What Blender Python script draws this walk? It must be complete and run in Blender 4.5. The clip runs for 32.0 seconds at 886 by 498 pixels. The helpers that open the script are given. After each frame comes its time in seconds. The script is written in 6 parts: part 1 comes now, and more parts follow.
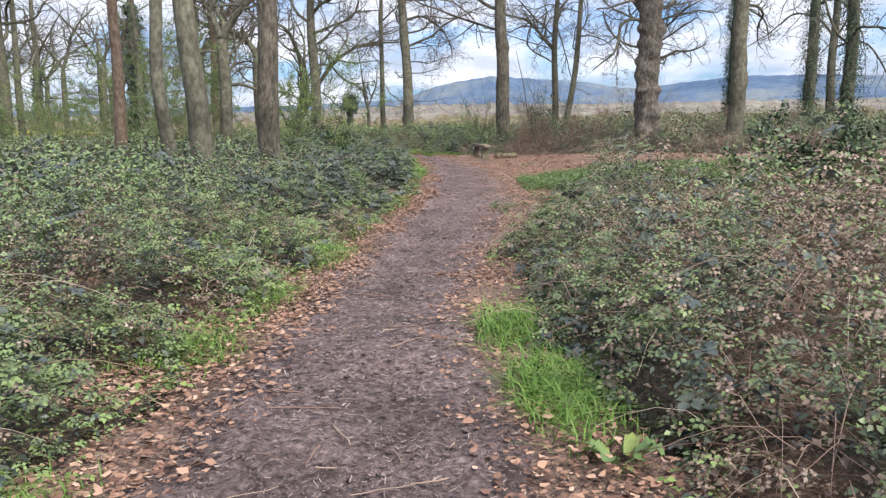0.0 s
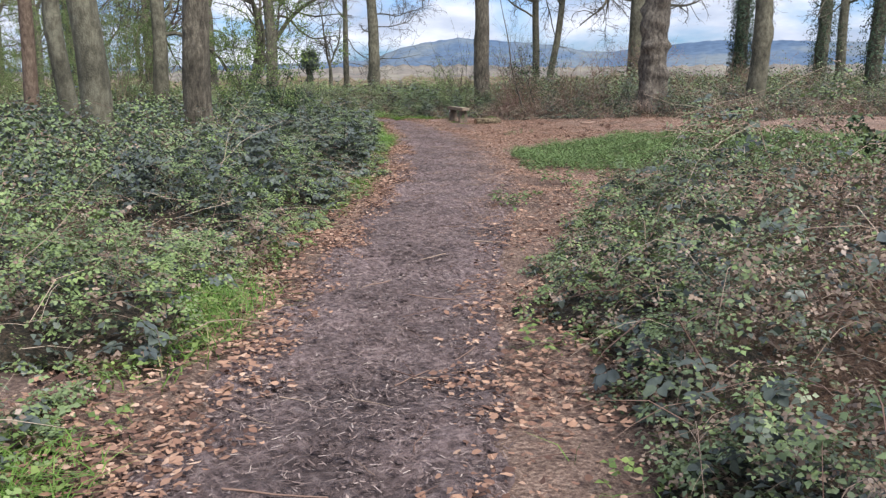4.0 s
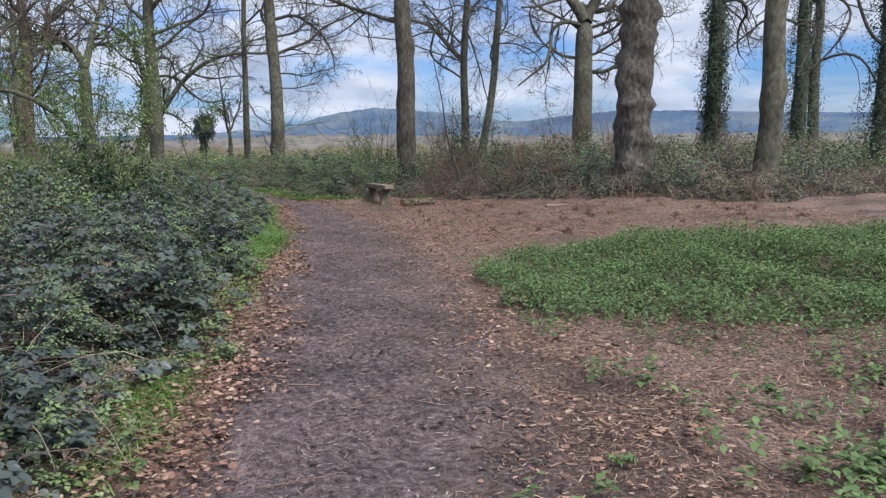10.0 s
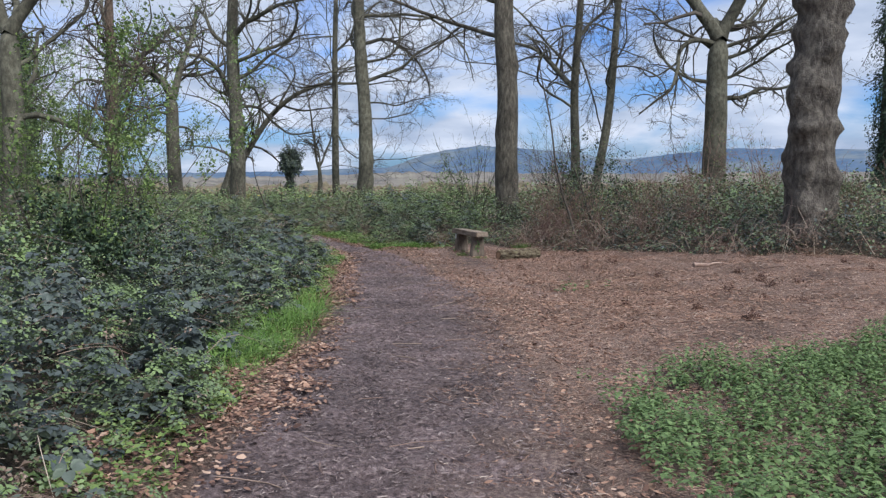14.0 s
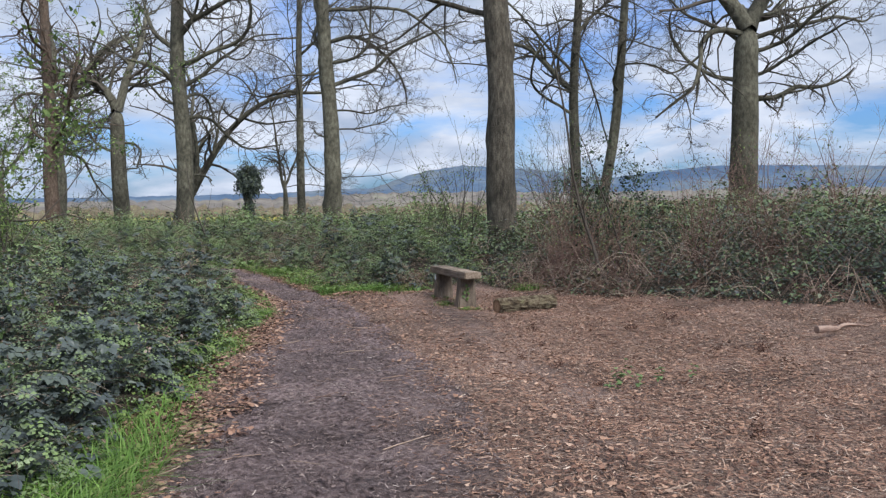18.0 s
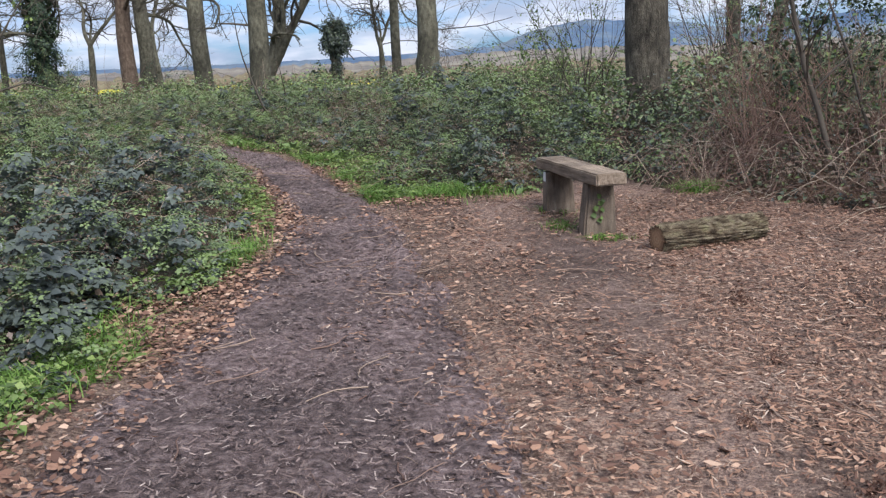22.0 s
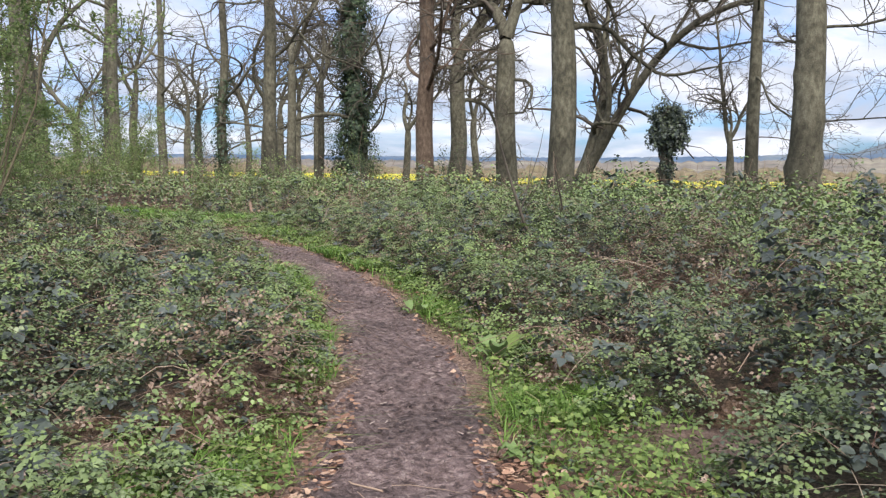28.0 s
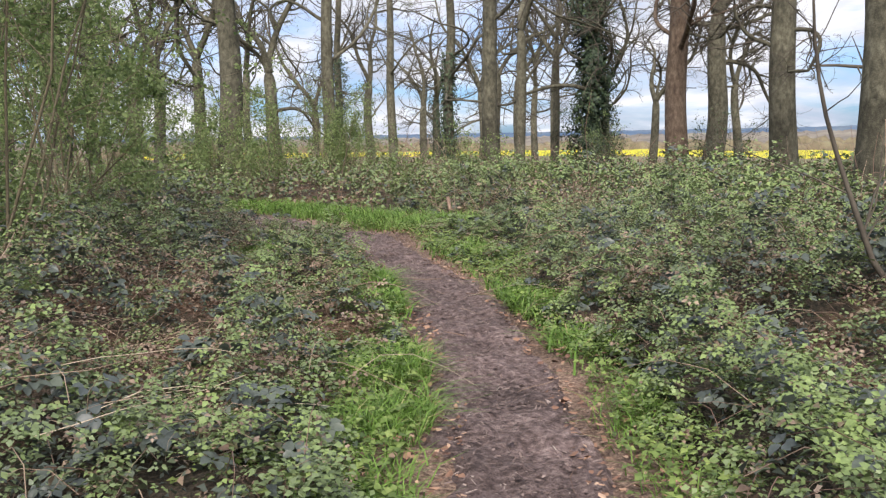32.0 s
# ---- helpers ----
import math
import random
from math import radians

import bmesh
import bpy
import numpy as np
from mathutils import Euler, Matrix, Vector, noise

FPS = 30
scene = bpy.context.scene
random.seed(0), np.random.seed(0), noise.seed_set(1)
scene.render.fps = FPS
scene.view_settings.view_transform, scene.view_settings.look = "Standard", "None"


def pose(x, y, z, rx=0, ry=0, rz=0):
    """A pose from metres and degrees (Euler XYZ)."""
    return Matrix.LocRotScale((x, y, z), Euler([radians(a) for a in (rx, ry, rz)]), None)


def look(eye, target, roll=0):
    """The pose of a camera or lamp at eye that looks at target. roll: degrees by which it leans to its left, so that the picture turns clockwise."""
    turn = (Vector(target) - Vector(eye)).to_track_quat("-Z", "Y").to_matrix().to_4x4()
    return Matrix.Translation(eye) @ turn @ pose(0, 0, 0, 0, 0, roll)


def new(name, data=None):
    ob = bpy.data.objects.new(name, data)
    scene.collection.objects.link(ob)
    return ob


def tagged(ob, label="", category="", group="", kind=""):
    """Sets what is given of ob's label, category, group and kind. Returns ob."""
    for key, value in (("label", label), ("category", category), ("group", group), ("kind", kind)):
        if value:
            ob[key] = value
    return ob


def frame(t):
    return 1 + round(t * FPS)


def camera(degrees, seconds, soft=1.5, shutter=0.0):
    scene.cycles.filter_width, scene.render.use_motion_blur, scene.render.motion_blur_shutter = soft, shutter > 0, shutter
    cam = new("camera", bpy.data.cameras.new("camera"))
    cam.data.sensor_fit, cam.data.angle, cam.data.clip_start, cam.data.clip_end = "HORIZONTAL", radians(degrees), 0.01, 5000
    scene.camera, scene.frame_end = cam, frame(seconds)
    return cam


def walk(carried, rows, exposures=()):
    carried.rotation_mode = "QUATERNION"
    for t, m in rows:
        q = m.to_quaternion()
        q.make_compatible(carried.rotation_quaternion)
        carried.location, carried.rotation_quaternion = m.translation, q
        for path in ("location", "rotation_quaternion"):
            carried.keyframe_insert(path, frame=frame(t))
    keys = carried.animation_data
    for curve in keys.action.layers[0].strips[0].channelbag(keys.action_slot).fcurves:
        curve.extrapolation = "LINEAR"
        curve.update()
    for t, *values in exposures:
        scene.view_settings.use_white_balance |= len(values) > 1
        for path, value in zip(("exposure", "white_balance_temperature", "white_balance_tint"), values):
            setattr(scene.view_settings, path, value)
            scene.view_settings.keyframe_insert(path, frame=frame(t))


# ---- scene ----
cam = camera(53.7, 32.0, 1.3)
METRES, EYE, TILT, LEAN, TURN = 41.7, 1.5, 0.0, 0.0, 0.0
ROWS = [
    (0.0, 0.0, 0.0, 0.0, -0.15, -8.71, 0.97),
    (0.5, -0.0009, 0.0146, -0.0004, 0.09, -6.62, 0.16),
    (1.0, -0.002, 0.0289, -0.0005, 0.14, -6.06, 0.51),
    (1.5, -0.0023, 0.0429, -0.0005, 0.3, -6.01, 0.82),
    (2.0, -0.0029, 0.057, -0.0011, 0.01, -6.08, -0.48),
    (2.5, -0.003, 0.072, -0.0021, -0.35, -7.3, 0.17),
    (4.5, -0.0033, 0.1302, -0.0036, -2.75, -11.5, 0.23),
    (5.0, -0.002, 0.145, -0.0021, -3.21, -11.16, 0.25),
    (5.5, -0.0012, 0.16, -0.0013, -3.84, -10.74, -0.13),
    (6.0, 0.0001, 0.1749, -0.0016, -4.2, -9.62, -0.05),
    (6.5, -0.0002, 0.1889, -0.0024, -4.76, -8.88, -0.04),
    (7.0, 0.0009, 0.2024, -0.0033, -5.17, -7.62, -0.03),
    (7.5, 0.0012, 0.2177, -0.0044, -5.1, -7.61, -0.73),
    (8.0, 0.0032, 0.234, -0.0045, -5.25, -6.53, -0.62),
    (8.5, 0.0035, 0.2493, -0.005, -5.18, -6.07, -0.33),
    (9.0, 0.0027, 0.2636, -0.004, -5.59, -6.27, -0.12),
    (9.5, 0.0042, 0.278, -0.004, -6.79, -6.63, 1.28),
    (10.0, 0.0045, 0.2916, -0.0041, -7.68, -6.79, 0.5),
    (10.5, 0.0069, 0.3047, -0.0042, -7.83, -5.74, 0.46),
    (11.0, 0.0098, 0.3194, -0.0044, -7.55, -4.76, -0.12),
    (11.5, 0.012, 0.3334, -0.0039, -6.98, -4.83, -1.65),
    (12.0, 0.0152, 0.3491, -0.0037, -6.55, -6.69, -1.17),
    (12.5, 0.0156, 0.3629, -0.0038, -5.99, -6.99, -0.98),
    (13.0, 0.017, 0.378, -0.0035, -2.86, -4.16, -0.05),
    (13.5, 0.0171, 0.3931, -0.0045, -0.87, -3.66, 0.17),
    (15.5, 0.0235, 0.4571, -0.0048, -1.69, -7.93, 0.21),
    (16.0, 0.0239, 0.4736, -0.0045, -2.8, -7.45, -0.32),
    (16.5, 0.0247, 0.4902, -0.0045, -2.71, -3.8, -0.22),
    (17.0, 0.0246, 0.5066, -0.0052, -2.62, -2.35, -0.44),
    (17.5, 0.0255, 0.5242, -0.0056, -2.09, -2.58, 0.79),
    (18.0, 0.0242, 0.5401, -0.0051, -1.91, -3.02, 0.81),
    (18.5, 0.0244, 0.557, -0.0054, -2.52, -3.38, 2.13),
    (19.0, 0.0236, 0.5738, -0.0058, -3.59, -4.34, 1.47),
    (19.5, 0.0246, 0.5903, -0.0059, -3.37, -2.44, 0.36),
    (20.0, 0.0265, 0.6063, -0.0061, 0.69, -1.22, 1.24),
    (20.5, 0.028, 0.6228, -0.0074, 2.62, -1.92, -0.24),
    (21.0, 0.0291, 0.6393, -0.0077, 5.26, -5.45, 2.96),
    (21.5, 0.0293, 0.6549, -0.0073, 5.82, -10.57, -0.06),
    (22.0, 0.0302, 0.6712, -0.0077, 5.87, -11.86, 2.48),
    (22.5, 0.0288, 0.6879, -0.0085, 6.62, -9.19, -0.66),
    (23.0, 0.028, 0.7044, -0.0091, 6.87, -6.72, 0.89),
    (23.5, 0.025, 0.7207, -0.0097, 8.22, -7.17, 1.3),
    (24.0, 0.0227, 0.7369, -0.0102, 9.03, -12.71, 2.02),
    (24.5, 0.0187, 0.7531, -0.0101, 9.82, -10.73, 2.68),
    (26.5, 0.008, 0.8179, -0.0056, 16.14, -6.18, 0.82),
    (27.0, 0.0045, 0.8347, -0.0059, 19.9, -6.84, 0.19),
    (27.5, 0.0008, 0.8523, -0.006, 25.03, -6.53, 0.88),
    (28.0, -0.0053, 0.8687, -0.0061, 27.7, -5.41, -0.54),
    (28.5, -0.011, 0.8854, -0.0065, 28.63, -5.2, 2.61),
    (29.0, -0.0191, 0.8994, -0.0066, 30.46, -5.22, -0.28),
    (29.5, -0.0269, 0.9137, -0.0066, 31.03, -5.5, -0.89),
    (30.0, -0.036, 0.9276, -0.0056, 32.08, -5.41, -0.85),
    (30.5, -0.0441, 0.9406, -0.0053, 34.67, -6.03, 0.46),
    (31.0, -0.0515, 0.9529, -0.0047, 40.48, -6.92, 1.36),
    (31.5, -0.0598, 0.9649, -0.0038, 40.36, -6.62, 0.22),
    (32.0, -0.0659, 0.9767, -0.0035, 43.62, -6.89, 0.96),
]
walk(cam, [(t, pose(0, 0, EYE, TILT, LEAN, TURN) @ pose(METRES * x, METRES * y, METRES * z, 90 + pitch, roll, yaw)) for t, x, y, z, yaw, pitch, roll in ROWS],
     [(0, 0.46, 6250, 14), (2, 0.22, 6100, 15), (6, 0.4, 6200, 13), (7, 0.25, 6100, 13), (9, 0.0, 5950, 13), (11, -0.1, 5750, 12), (12, 0.04, 5950, 12), (13, -0.1, 5750, 12), (16, -0.07, 5800, 12), (18, -0.05, 5900, 12), (19, 0.0, 6050, 12), (20, -0.12, 5850, 13), (21, 0.03, 5950, 13), (22, 0.14, 5950, 14), (23, 0.05, 5900, 14), (24, 0.14, 5850, 14), (27, 0.38, 6250, 14), (30, 0.33, 6500, 15), (32, 0.36, 6600, 15)])

# ---- light, sky ----
SUN_EL, SUN_AZ = 46.0, 145.0
world = bpy.data.worlds.new("sky")
scene.world = world
world.use_nodes = True


def wire_sky(w):
    nt = w.node_tree
    nt.nodes.clear()
    N, L = nt.nodes.new, nt.links.new
    out, bg = N("ShaderNodeOutputWorld"), N("ShaderNodeBackground")
    sky = N("ShaderNodeTexSky")
    sky.sky_type, sky.sun_disc = "NISHITA", False
    sky.sun_elevation, sky.sun_rotation = radians(SUN_EL), radians(SUN_AZ)
    sky.air_density, sky.dust_density = 1.0, 1.2
    dim = N("ShaderNodeVectorMath")
    dim.operation = "MULTIPLY"
    dim.inputs[1].default_value = (0.062, 0.095, 0.150)
    L(sky.outputs[0], dim.inputs[0])
    co, sep = N("ShaderNodeTexCoord"), N("ShaderNodeSeparateXYZ")
    L(co.outputs["Generated"], sep.inputs[0])
    rise = N("ShaderNodeMath")
    rise.operation = "ADD"
    rise.inputs[1].default_value = 0.24
    L(sep.outputs["Z"], rise.inputs[0])
    top = N("ShaderNodeMath")
    top.operation = "MAXIMUM"
    top.inputs[1].default_value = 0.05
    L(rise.outputs[0], top.inputs[0])
    comb = N("ShaderNodeCombineXYZ")
    for i, ax in enumerate("XY"):
        d = N("ShaderNodeMath")
        d.operation = "DIVIDE"
        L(sep.outputs[ax], d.inputs[0])
        L(top.outputs[0], d.inputs[1])
        L(d.outputs[0], comb.inputs[i])
    big, fine = N("ShaderNodeTexNoise"), N("ShaderNodeTexNoise")
    big.inputs["Scale"].default_value, big.inputs["Detail"].default_value, big.inputs["Roughness"].default_value = 1.35, 8, 0.55
    big.inputs["Distortion"].default_value = 0.5
    fine.inputs["Scale"].default_value, fine.inputs["Detail"].default_value = 2.6, 6
    L(comb.outputs[0], big.inputs["Vector"])
    L(comb.outputs[0], fine.inputs["Vector"])
    cover = N("ShaderNodeValToRGB")
    cover.color_ramp.elements[0].position, cover.color_ramp.elements[1].position = 0.355, 0.53
    L(big.outputs[0], cover.inputs[0])
    tone = N("ShaderNodeValToRGB")
    tone.color_ramp.elements[0].position, tone.color_ramp.elements[1].position = 0.35, 0.62
    tone.color_ramp.elements[0].color = (0.47, 0.54, 0.65, 1)
    tone.color_ramp.elements[1].color = (0.83, 0.86, 0.91, 1)
    L(fine.outputs[0], tone.inputs[0])
    mix = N("ShaderNodeMix")
    mix.data_type = "RGBA"
    L(cover.outputs[0], mix.inputs[0])
    L(dim.outputs[0], mix.inputs[6])
    L(tone.outputs[0], mix.inputs[7])
    L(mix.outputs[2], bg.inputs[0])
    bg.inputs[1].default_value = 1.0
    L(bg.outputs[0], out.inputs[0])


wire_sky(world)
sun_data = bpy.data.lights.new("sun", "SUN")
sun_data.energy, sun_data.angle, sun_data.color = 4.9, radians(38), (1.0, 0.94, 0.85)
sun = new("sun", sun_data)
_a, _e = radians(SUN_AZ), radians(SUN_EL)
sun.matrix_world = look((0, 0, 40), (-math.sin(_a) * math.cos(_e), -math.cos(_a) * math.cos(_e), 40 - math.sin(_e)))


# ---- materials ----
def material(name, stops, scale=4.0, rough=0.85, bump=0.3, stretch=(1, 1, 1), detail=8, by="noise", fine=60.0, spec=0.3, coat_noise=0.35, mix_attr=None, through_light=0.0, dist=0.02, random_amount=0.0, broad=0.0):
    """A surface whose colour runs over stops [(position, rgb)] by noise or by the mesh's tone, with fine grain and relief.
    mix_attr: (attribute, stops2): a second colour run laid over by a mask on the mesh."""
    m = bpy.data.materials.new(name)
    m.use_nodes = True
    nt = m.node_tree
    N, L = nt.nodes.new, nt.links.new
    bsdf = nt.nodes["Principled BSDF"]
    bsdf.inputs["Roughness"].default_value = rough
    bsdf.inputs["Specular IOR Level"].default_value = spec
    co, mp = N("ShaderNodeTexCoord"), N("ShaderNodeMapping")
    mp.inputs["Scale"].default_value = stretch
    L(co.outputs["Object"], mp.inputs[0])

    def grain(sc, det, rg=0.6):
        n = N("ShaderNodeTexNoise")
        n.inputs["Scale"].default_value, n.inputs["Detail"].default_value, n.inputs["Roughness"].default_value = sc, det, rg
        L(mp.outputs[0], n.inputs["Vector"])
        return n

    def run(sts, src):
        r = N("ShaderNodeValToRGB")
        els = r.color_ramp.elements
        while len(els) < len(sts):
            els.new(0.5)
        for e, (p, c) in zip(els, sts):
            e.position, e.color = p, (*c, 1)
        L(src, r.inputs[0])
        return r.outputs[0]

    coarse, small = grain(scale, detail), grain(fine, 4)
    src = coarse.outputs[0]
    if by == "tone":
        at = N("ShaderNodeAttribute")
        at.attribute_name = "tone"
        src = at.outputs["Fac"]
    elif by == "object":
        oi = N("ShaderNodeObjectInfo")
        src = oi.outputs["Random"]
    if random_amount:
        oi, ad = N("ShaderNodeObjectInfo"), N("ShaderNodeMath")
        ad.operation = "MULTIPLY_ADD"
        ad.inputs[1].default_value, ad.inputs[2].default_value = random_amount, -random_amount / 2
        L(oi.outputs["Random"], ad.inputs[0])
        sm = N("ShaderNodeMath")
        L(ad.outputs[0], sm.inputs[0])
        L(src, sm.inputs[1])
        src = sm.outputs[0]
    colour = run(stops, src)
    if mix_attr:
        at = N("ShaderNodeAttribute")
        at.attribute_name = mix_attr[0]
        mk = N("ShaderNodeMath")
        mk.operation = "MULTIPLY_ADD"
        mk.inputs[1].default_value, mk.inputs[2].default_value = 1.2, -0.6
        L(small.outputs[0], mk.inputs[0])
        ad = N("ShaderNodeMath")
        ad.use_clamp = True
        L(at.outputs["Fac"], ad.inputs[0])
        L(mk.outputs[0], ad.inputs[1])
        mx = N("ShaderNodeMix")
        mx.data_type = "RGBA"
        L(ad.outputs[0], mx.inputs[0])
        L(colour, mx.inputs[6])
        L(run(mix_attr[1], grain(mix_attr[2], 8).outputs[0]), mx.inputs[7])
        colour = mx.outputs[2]
    if broad:
        wide = N("ShaderNodeTexNoise")
        wide.inputs["Scale"].default_value, wide.inputs["Detail"].default_value = broad, 5
        L(co.outputs["Object"], wide.inputs["Vector"])
        wr = N("ShaderNodeMapRange")
        wr.inputs[1].default_value, wr.inputs[2].default_value, wr.inputs[3].default_value, wr.inputs[4].default_value = 0.35, 0.65, 0.62, 1.3
        L(wide.outputs[0], wr.inputs[0])
        vm = N("ShaderNodeVectorMath")
        vm.operation = "SCALE"
        L(colour, vm.inputs[0])
        L(wr.outputs[0], vm.inputs["Scale"])
        colour = vm.outputs[0]
    ov = N("ShaderNodeMix")
    ov.data_type, ov.blend_type = "RGBA", "OVERLAY"
    ov.inputs[0].default_value = coat_noise
    L(colour, ov.inputs[6])
    L(small.outputs[0], ov.inputs[7])
    L(ov.outputs[2], bsdf.inputs["Base Color"])
    if bump:
        add = N("ShaderNodeMath")
        L(coarse.outputs[0], add.inputs[0])
        L(small.outputs[0], add.inputs[1])
        b = N("ShaderNodeBump")
        b.inputs["Strength"].default_value, b.inputs["Distance"].default_value = bump, dist
        L(add.outputs[0], b.inputs["Height"])
        L(b.outputs[0], bsdf.inputs["Normal"])
    if through_light:
        tr, ms = N("ShaderNodeBsdfTranslucent"), N("ShaderNodeMixShader")
        L(ov.outputs[2], tr.inputs["Color"])
        ms.inputs[0].default_value = through_light
        L(bsdf.outputs[0], ms.inputs[1])
        L(tr.outputs[0], ms.inputs[2])
        L(ms.outputs[0], nt.nodes["Material Output"].inputs["Surface"])
    return m


MUD = material("trodden_mud", [(0.36, (0.085, 0.058, 0.054)), (0.46, (0.175, 0.125, 0.117)), (0.56, (0.265, 0.195, 0.183)), (0.66, (0.39, 0.305, 0.28))], 21.0, 0.8, 1.0, fine=110, spec=0.35, coat_noise=0.85, dist=0.04, broad=1.3,
               mix_attr=("litter", [(0.36, (0.09, 0.054, 0.042)), (0.5, (0.20, 0.135, 0.105)), (0.62, (0.34, 0.25, 0.19))], 34.0))
SOIL = material("woodland_floor", [(0.34, (0.075, 0.052, 0.044)), (0.5, (0.17, 0.12, 0.102)), (0.66, (0.28, 0.205, 0.175))], 9.0, 0.95, 0.9, fine=90, coat_noise=0.8, broad=0.9,
                mix_attr=("litter", [(0.36, (0.10, 0.062, 0.047)), (0.5, (0.245, 0.165, 0.124)), (0.62, (0.40, 0.29, 0.215))], 40.0), dist=0.04)
FIELD = material("far_fields", [(0.35, (0.11, 0.125, 0.055)), (0.5, (0.185, 0.16, 0.095)), (0.65, (0.14, 0.155, 0.07))], 0.02, 0.95, 0.0, fine=0.3)
BRAMBLE = material("bramble_leaf", [(0.0, (0.068, 0.084, 0.080)), (0.3, (0.112, 0.137, 0.104)), (0.5, (0.150, 0.197, 0.097)), (0.75, (0.188, 0.258, 0.096)), (0.87, (0.228, 0.315, 0.102)), (0.9, (0.14, 0.096, 0.07)), (1.0, (0.35, 0.262, 0.19))],
                   9, 0.42, 0.15, by="tone", fine=140, spec=0.5, through_light=0.15, dist=0.003)
NETTLE = material("nettle_leaf", [(0.0, (0.07, 0.11, 0.045)), (0.5, (0.135, 0.205, 0.075)), (1.0, (0.22, 0.31, 0.115))], 9, 0.6, 0.15, by="tone", fine=140, through_light=0.2, dist=0.003)
GRASS = material("grass_blade", [(0.0, (0.065, 0.125, 0.025)), (0.5, (0.135, 0.25, 0.045)), (0.9, (0.23, 0.35, 0.085)), (1.0, (0.36, 0.33, 0.16))], 9, 0.5, 0.0, by="tone", fine=100, through_light=0.25)
LITTER = material("fallen_leaf", [(0.0, (0.07, 0.038, 0.028)), (0.35, (0.19, 0.105, 0.072)), (0.65, (0.36, 0.218, 0.143)), (0.9, (0.47, 0.325, 0.232)), (1.0, (0.56, 0.45, 0.35))], 30, 0.8, 0.2, by="tone", fine=150, dist=0.004)
CHIP = material("trodden_bark_chip", [(0.0, (0.06, 0.044, 0.04)), (0.4, (0.155, 0.113, 0.10)), (0.75, (0.27, 0.21, 0.185)), (1.0, (0.42, 0.35, 0.30))], 30, 0.85, 0.2, by="tone", fine=150, dist=0.004)
STEM = material("bramble_cane", [(0.0, (0.12, 0.07, 0.055)), (0.5, (0.23, 0.155, 0.118)), (0.85, (0.35, 0.265, 0.195)), (1.0, (0.48, 0.40, 0.30))], 9, 0.8, 0.0, by="tone", fine=120)
# The near-black stops hold the shade between the stems; litter mask is dead growth.
THICKET = material("shaded_thicket_tangle", [(0.34, (0.026, 0.024, 0.018)), (0.46, (0.05, 0.046, 0.031)), (0.54, (0.08, 0.068, 0.046)), (0.66, (0.15, 0.115, 0.08))], 30, 0.95, 0.9, fine=80, coat_noise=0.7, dist=0.08,
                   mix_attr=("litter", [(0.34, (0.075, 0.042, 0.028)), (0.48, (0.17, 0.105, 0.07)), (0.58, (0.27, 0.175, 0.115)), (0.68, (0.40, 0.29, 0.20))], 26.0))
BARK = material("grey_green_bark", [(0.32, (0.05, 0.047, 0.033)), (0.5, (0.102, 0.096, 0.067)), (0.68, (0.165, 0.157, 0.112))], 3.4, 0.92, 0.9, (2.6, 2.6, 1.5), fine=17, coat_noise=0.5, dist=0.025, random_amount=0.12, broad=0.8)
OAKBARK = material("ridged_oak_bark", [(0.32, (0.048, 0.042, 0.032)), (0.5, (0.112, 0.098, 0.073)), (0.66, (0.195, 0.172, 0.128))], 3.2, 0.95, 1.0, (4, 4, 1.3), fine=15, coat_noise=0.7, dist=0.05, broad=0.9)
BURRBARK = material("burred_oak_bark", [(0.34, (0.065, 0.056, 0.046)), (0.5, (0.135, 0.117, 0.094)), (0.64, (0.215, 0.19, 0.152))], 3.4, 0.95, 1.0, (3.5, 3.5, 1.8), fine=16, coat_noise=0.7, dist=0.06)
REDBARK = material("reddish_pine_bark", [(0.32, (0.065, 0.044, 0.032)), (0.5, (0.125, 0.09, 0.064)), (0.68, (0.185, 0.14, 0.10))], 3.2, 0.92, 0.9, (3, 3, 1.4), fine=16, coat_noise=0.6, dist=0.03)
TWIG = material("twig_bark", [(0.3, (0.055, 0.046, 0.038)), (0.6, (0.105, 0.09, 0.07))], 3, 0.9, 0.0, fine=30, random_amount=0.15)
REDTWIG = material("reddish_dry_stem", [(0.3, (0.13, 0.08, 0.06)), (0.6, (0.27, 0.18, 0.135))], 3, 0.9, 0.0, fine=30, random_amount=0.25)
HAZEL = material("olive_shrub_twig", [(0.3, (0.12, 0.10, 0.065)), (0.6, (0.20, 0.17, 0.11))], 3, 0.9, 0.0, fine=30, random_amount=0.15)
IVY = material("ivy_leaf", [(0.0, (0.02, 0.036, 0.022)), (0.5, (0.045, 0.075, 0.04)), (0.85, (0.09, 0.13, 0.055)), (1.0, (0.15, 0.20, 0.07))], 9, 0.55, 0.1, by="tone", fine=120, spec=0.3, dist=0.003)
BUDLEAF = material("young_leaf", [(0.0, (0.10, 0.16, 0.04)), (0.6, (0.19, 0.26, 0.07)), (1.0, (0.30, 0.36, 0.12))], 9, 0.55, 0.0, by="tone", fine=100, through_light=0.3)
SHRUBLEAF = material("hawthorn_leaf", [(0.0, (0.11, 0.16, 0.06)), (0.6, (0.20, 0.275, 0.10)), (1.0, (0.31, 0.38, 0.155))], 9, 0.55, 0.0, by="tone", fine=100, through_light=0.4)
HERB = material("herb_leaf", [(0.0, (0.07, 0.11, 0.04)), (0.5, (0.14, 0.21, 0.06)), (1.0, (0.26, 0.34, 0.10))], 9, 0.55, 0.0, by="tone", fine=100, through_light=0.25)
